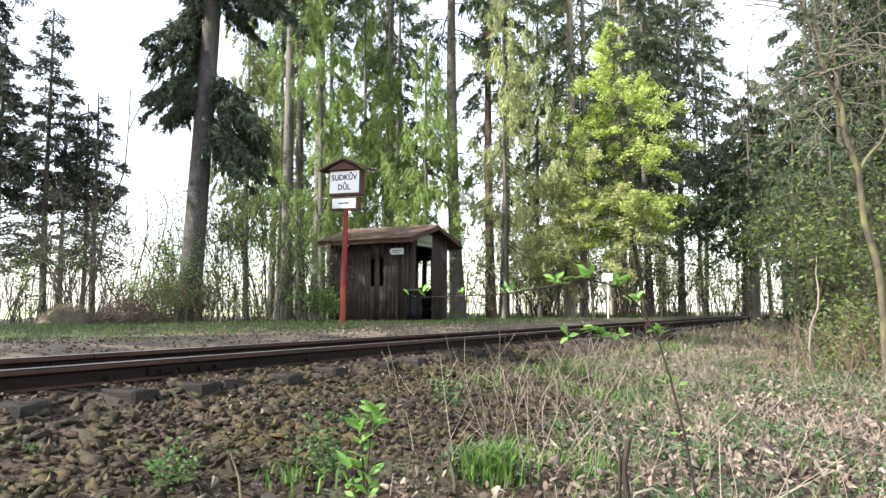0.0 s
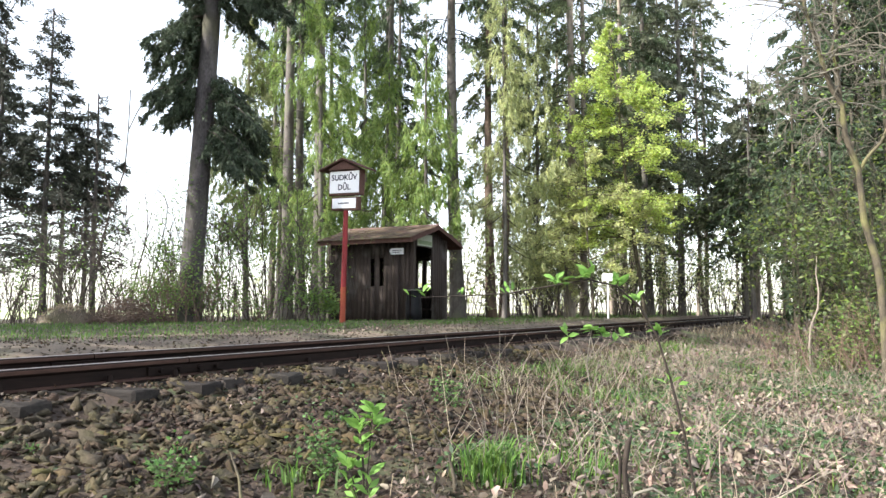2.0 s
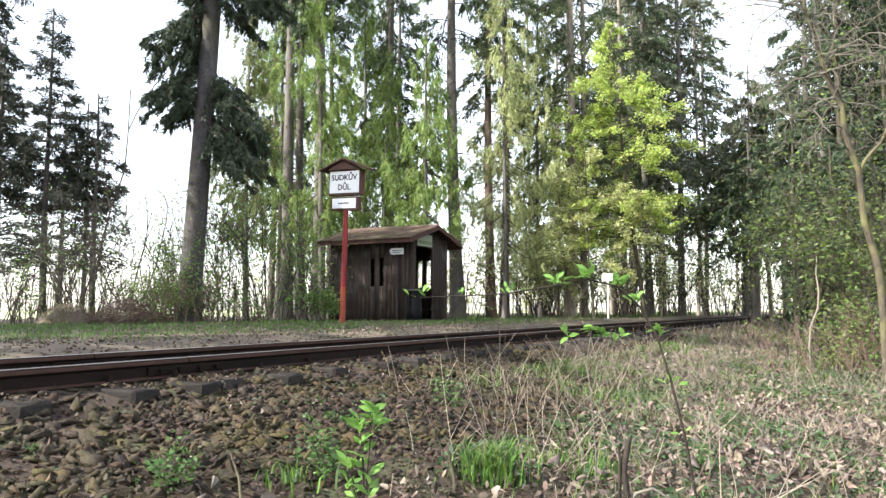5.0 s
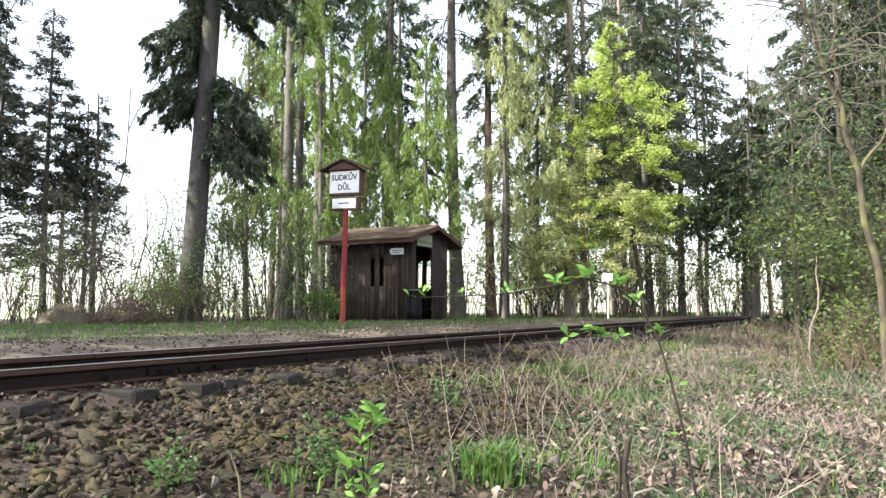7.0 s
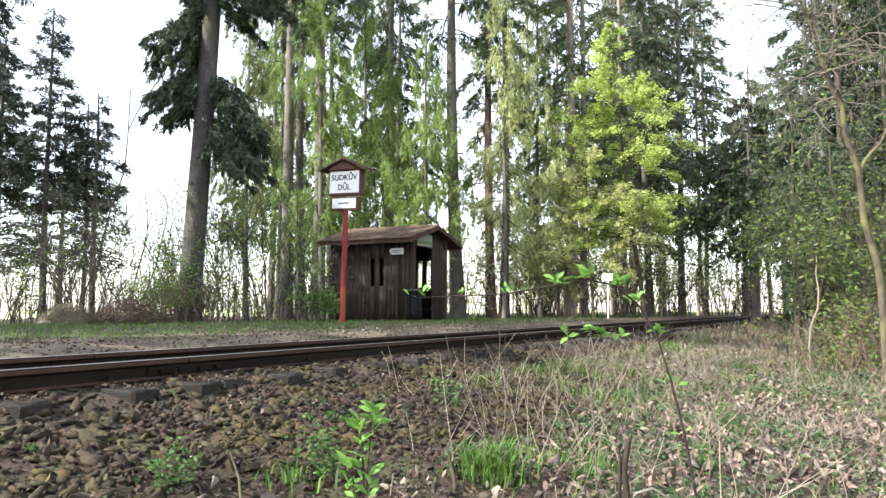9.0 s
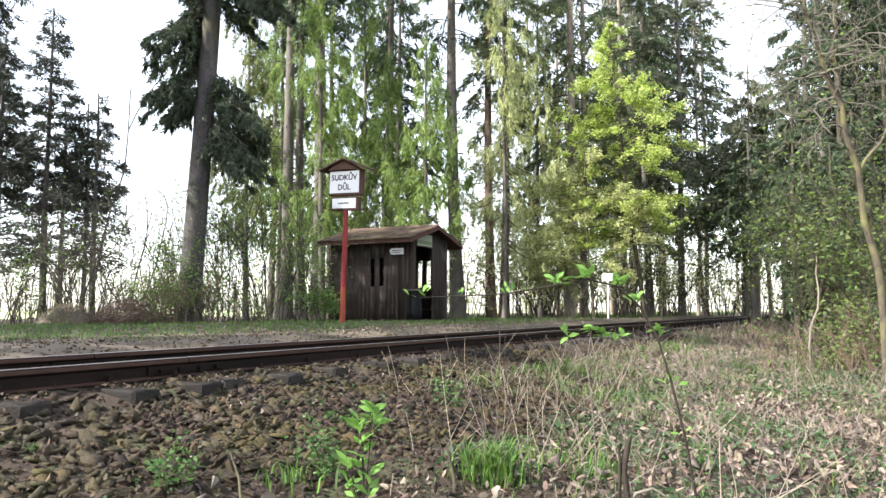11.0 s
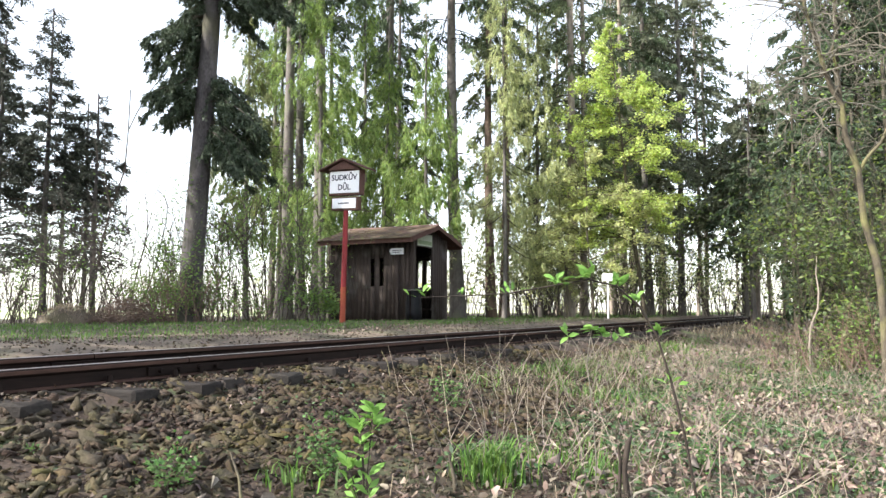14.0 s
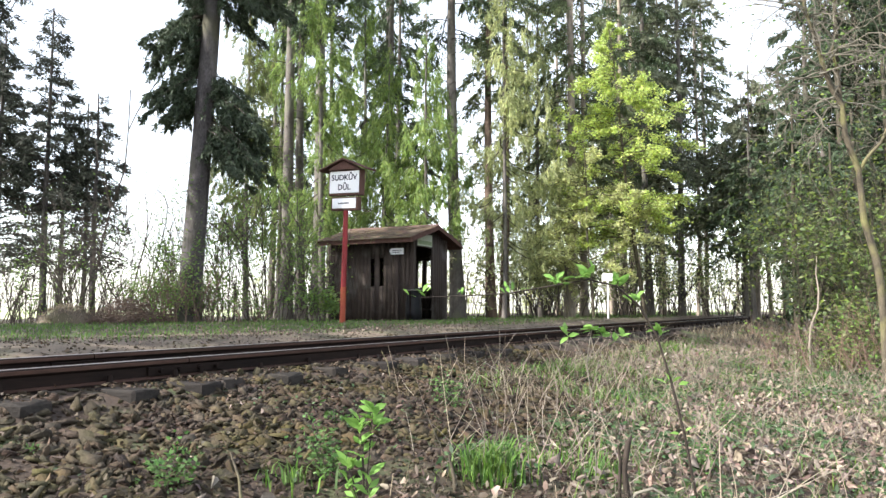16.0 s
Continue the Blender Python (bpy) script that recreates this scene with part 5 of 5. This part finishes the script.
def build_arching_shoot():
    """A long shoot that rises and bows over to the side."""
    rng = random.Random(62)
    x, y, z = spot(1.11, 3.5)
    t = thing("arching_shoot", (x, y, z), "long arching shoot with small clusters of fresh leaves", "plant")
    ref = 1.11
    pts = np.array([RIGHT * (a - ref) + UP * (b - z) + AHEAD * 0.03 * math.sin(9 * b) for a, b in
                    [(1.13, z - 0.02), (1.11, -0.553), (1.05, -0.273), (1.0, -0.048), (0.95, 0.165), (0.865, 0.302), (0.765, 0.385), (0.64, 0.414), (0.50, 0.39), (0.29, 0.352), (0.09, 0.342), (-0.10, 0.335)]])
    q = Bulk()
    q.tube(pts, [0.0075, 0.0072, 0.0066, 0.006, 0.0056, 0.005, 0.0044, 0.004, 0.0036, 0.003, 0.0024, 0.0015], 6)
    part("stem", q, M_SNAG, t, smooth=True)
    for k, n, size in ((2, 3, 0.04), (3, 5, 0.05), (4, 9, 0.06), (5, 9, 0.06), (6, 10, 0.065), (7, 10, 0.06), (8, 12, 0.06), (9, 6, 0.045), (10, 6, 0.04), (11, 8, 0.045)):
        c = pts[k]
        for j in range(n):
            w = RIGHT * rng.uniform(-1, 1) + AHEAD * rng.uniform(-0.6, 0.6) + UP * rng.uniform(0.1, 1.0)
            one_leaf(t, rng, c + RIGHT * rng.gauss(0, 0.02) + UP * rng.uniform(0, 0.03), w, size * rng.uniform(0.6, 1.2), 0.4)
    return t


def build_forked_stalk():
    rng = random.Random(63)
    x, y, z = spot(0.68, 3.6)
    t = thing("forked_stalk", (x, y, z), "thin forked dry stalk topped with fresh leaves", "plant")
    q = Bulk()
    H = 0.045 - z
    q.tube([UP * -0.02, UP * 0.3 * H + RIGHT * 0.005, UP * 0.7 * H - RIGHT * 0.012, UP * H - RIGHT * 0.03], [0.0035, 0.003, 0.0028, 0.0025], 5)
    part("stalk", q, M_PALETWIG, t)
    for dx, up in ((-0.11, 0.15), (0.08, 0.14), (0.03, 0.17), (0.17, 0.12)):
        q = Bulk()
        a = UP * H - RIGHT * 0.03
        b = a + RIGHT * dx + UP * up
        q.tube([a, (a + b) / 2 + UP * 0.015, b], [0.0024, 0.002, 0.0012], 4)
        part("fork", q, M_PALETWIG, t)
        for j in range(9):
            w = RIGHT * rng.uniform(-1, 1) + AHEAD * rng.uniform(-0.6, 0.6) + UP * rng.uniform(-0.2, 0.9)
            one_leaf(t, rng, b - (b - a) * 0.25 * rng.random(), w, rng.uniform(0.03, 0.065), 0.5)
    return t


def build_snag():
    x, y, z = spot(0.76, 3.35)
    t = thing("broken_snag", (x, y, z), "dark broken stem stump with a looping side root", "stump")
    q = Bulk()
    q.tube([UP * -0.05, UP * 0.08 + RIGHT * 0.006, UP * 0.2 - RIGHT * 0.006, UP * 0.31 + RIGHT * 0.012, UP * 0.34 + RIGHT * 0.028], [0.017, 0.015, 0.012, 0.013, 0.003], 8)
    part("stem", q, M_SNAG, t, smooth=True)
    q = Bulk()
    q.tube([UP * -0.04 - RIGHT * 0.03, UP * 0.1 - RIGHT * 0.028, UP * 0.24 - RIGHT * 0.022, UP * 0.3 - RIGHT * 0.03], [0.009, 0.008, 0.007, 0.003], 6)
    part("side_stem", q, M_SNAG, t)
    q = Bulk()
    q.tube([UP * 0.04, UP * 0.10 + RIGHT * 0.04, UP * 0.12 + RIGHT * 0.11, UP * 0.08 + RIGHT * 0.18, UP * -0.02 + RIGHT * 0.22], [0.009, 0.008, 0.007, 0.006, 0.005], 6)
    part("root", q, M_DRYSTEM, t)


def build_sticks():
    for label, a, b, r in (("pale dead branch leaning in the grass", (2.36, 6.0, 0.02), (1.92, 5.7, -0.50), 0.007), ("short broken pale stick standing in leaves", (0.025, 3.5, -0.35), (0.05, 3.45, -0.58), 0.011),
                           ("thin pale stick among stones", (-0.78, 2.95, -0.24), (-0.71, 2.85, -0.44), 0.007), ("short pale stick among leaves", (2.35, 4.9, -0.58), (2.22, 4.6, -0.62), 0.009),
                           ("thin straw arching over the rail", (0.02, 6.0, 0.09), (0.07, 5.95, -0.14), 0.005), ("thin straw arching over the rail", (-0.46, 5.9, -0.02), (-0.38, 5.8, -0.22), 0.005)):
        p0 = np.array((EYE[0], EYE[1], 0)) + RIGHT * a[0] + AHEAD * a[1] + UP * a[2]
        p1 = np.array((EYE[0], EYE[1], 0)) + RIGHT * b[0] + AHEAD * b[1] + UP * b[2]
        p1[2] = min(p1[2], float(ground_height(p1[:1], p1[1:2])[0]) + 0.0)
        q = Bulk()
        m = (p0 + p1) / 2 + UP * 0.02 + RIGHT * 0.012
        q.tube([p1, p1 * 0.7 + p0 * 0.3 + RIGHT * 0.01, m, p0], [r, r * 0.9, r * 0.8, r * 0.45], 6)
        ob = new("stick", q.mesh("stick", M_BARKPALE, True))
        tagged(ob, label, "stick", "loose sticks")


def build_seedlings():
    for k, (sx, d, h) in enumerate([(-0.98, 2.98, 0.2), (0.03, 5.2, 0.36), (-0.48, 3.4, 0.26), (-0.6, 4.3, 0.12), (2.0, 5.6, 0.3), (1.35, 4.2, 0.2), (-1.55, 3.05, 0.08), (0.35, 4.4, 0.2), (-1.2, 3.2, 0.08)]):
        shrub("seedling", spot(sx, d), h, 3, 0.04, "small green seedling growing among stones and leaves", M_SEEDLING, 4, 0.026, seed=300 + k, category="plant", depth=1, group="seedlings on the bank", radius=0.004)


build_sprig()
build_arching_shoot()
build_forked_stalk()
build_snag()
build_sticks()
build_seedlings()


# heaps at the wood edge
def build_heaps():
    rng = random.Random(71)
    x, y, z = spot(-6.65, 16.8)
    t = thing("brushwood_heap", (x, y, z), "heap of brown dead brushwood at the wood edge", "brushwood")
    q = Bulk()
    for _ in range(560):
        a = rng.uniform(0, 6.28)
        r = 0.75 * math.sqrt(rng.random())
        h = 0.62 * (1 - (r / 0.85) ** 2) * rng.random()
        c = np.array((r * math.cos(a), r * math.sin(a), h))
        d = np.array((rng.gauss(0, 1), rng.gauss(0, 1), rng.gauss(0.1, 0.4)))
        d /= np.linalg.norm(d)
        L = rng.uniform(0.2, 0.5)
        q.tube([c - d * L / 2, c + UP * 0.03, c + d * L / 2], [0.009, 0.008, 0.004], 3)
    tagged(part("brushwood", q, M_BARKRED, t), kind="stuff")
    x, y, z = spot(-7.85, 16.6)
    t = thing("earth_mound", (x, y, z), "low pale mound of earth and dry grass", "mound")
    bm = bmesh.new()
    bmesh.ops.create_icosphere(bm, subdivisions=3, radius=0.55)
    for v in bm.verts:
        n = noise.noise(v.co * 4) * 0.3 + noise.noise(v.co * 11) * 0.12
        v.co = v.co * (1 + n)
        v.co.z = v.co.z * 0.6
    part("earth", bm, M_GRAVEL, t, smooth=True)
    g = np.random.RandomState(72)
    q = Bulk()
    n = 900
    a, r = g.uniform(0, 6.28, n), 0.6 * np.sqrt(g.rand(n))
    p = np.stack([r * np.cos(a), r * np.sin(a), 0.02 + 0.36 * np.sqrt(np.clip(1 - (r / 0.56) ** 2, 0, 1))], 1)
    tuft_blades(q, g, p, 0.12, 0.008, 1.2)
    part("dry_tufts", q, M_DRYGRASS, t)


build_heaps()


# ---- ballast ----
def stone_shape(rng):
    """A flat, broken shard with a smaller, tilted upper face."""
    n = rng.choice((4, 5, 5, 6))
    wide, thick = rng.uniform(0.5, 0.85), rng.uniform(0.09, 0.2)
    lo, hi = [], []
    tip = (rng.uniform(-0.25, 0.25), rng.uniform(-0.25, 0.25))
    shift = (rng.uniform(-0.06, 0.06), rng.uniform(-0.06, 0.06))
    for i in range(n):
        a = 6.283 * (i + rng.uniform(-0.32, 0.32)) / n
        r = 0.5 * rng.uniform(0.72, 1.15)
        x, y = r * math.cos(a), r * math.sin(a) * wide
        k = rng.uniform(0.7, 0.98)
        lo.append((x, y, -thick / 2))
        hi.append((x * k + shift[0], y * k + shift[1], thick / 2 + tip[0] * x + tip[1] * y))
    faces = [(0, i, i + 1) for i in range(1, n - 1)]
    tris = [(c, b, a) for a, b, c in faces] + [(a + n, b + n, c + n) for a, b, c in faces]
    for i in range(n):
        j = (i + 1) % n
        tris += [(i, j, j + n), (i, j + n, i + n)]
    me = bpy.data.meshes.new("stone")
    me.from_pydata(lo + hi, [], tris)
    me.materials.append(M_STONE)
    return me


def build_ballast():
    rng = random.Random(81)
    g = np.random.RandomState(81)
    shapes = [stone_shape(rng) for _ in range(14)]
    raw = []
    for me in shapes:
        v = np.array([w.co[:] for w in me.vertices])
        f = np.array([p.vertices[:] for p in me.polygons])
        raw.append((v, f))
    a = scatter(g, 8600, 0.86, 2.55, 0.6, 6.2)
    b = scatter(g, 3400, 0.86, 2.2, 6.2, 16.0)
    c = scatter(g, 3600, -1.3, 0.44, -1.0, 14.0)
    e = scatter(g, 1500, -3.0, -1.1, 1.0, 12.0)
    h = scatter(g, 700, 0.8, 2.4, -7.0, 0.6)
    shoulder = scatter(g, 2600, 0.46, 0.92, 0.0, 9.0)
    pts = np.concatenate([a, b, c, e, h, shoulder])
    pts = patchy(g, pts, 1.9, -0.3)
    fade = np.clip((2.5 - pts[:, 0]) / 0.9, 0.0, 1.0)
    pts = pts[g.rand(len(pts)) < fade]
    size = 0.03 + 0.06 * g.rand(len(pts)) + 0.07 * g.rand(len(pts)) ** 6
    between = (pts[:, 0] > -0.78) & (pts[:, 0] < 0.44)
    size = np.where(between, size * 0.55, np.where(pts[:, 0] < -0.9, size * 0.4, size))
    order = np.argsort(np.where(pts[:, 0] > 0.8, np.hypot(pts[:, 0] - 2.0, pts[:, 1] - 2.4), 99))
    bed = thing("ballast", (0, 0, 0), "mossy brown ballast stones sloping down beside the track", "ballast", kind="structure")
    q = Bulk(3)
    for rank, i in enumerate(order):
        k = rng.randrange(14)
        m = pose(pts[i, 0], pts[i, 1], pts[i, 2] + size[i] * 0.09, rng.gauss(0, 27), rng.gauss(0, 27), rng.uniform(0, 360)) @ Matrix.Scale(size[i], 4)
        if rank < 300:
            part("stone", shapes[k], None, bed).matrix_basis = m
        else:
            v, f = raw[k]
            mm = np.array(m)
            q.add(v @ mm[:3, :3].T + mm[:3, 3], f)
    rest = part("loose_stones", q, M_STONES, bed)
    tagged(rest, kind="stuff")


build_ballast()


# ---- sway ----
def motions():
    for k, (ob, amount) in enumerate(SWAYING):
        rows = []
        for i in range(21):
            t = 0.8 * i
            a = amount * (0.6 * math.sin(2.1 * t + 1.7 * k) + 0.4 * math.sin(3.7 * t + 0.9 * k))
            b = amount * 0.6 * math.sin(1.6 * t + 2.3 * k)
            rows.append((t, pose(0, 0, 0, a, b, 0)))
        walk(ob, rows)


motions()
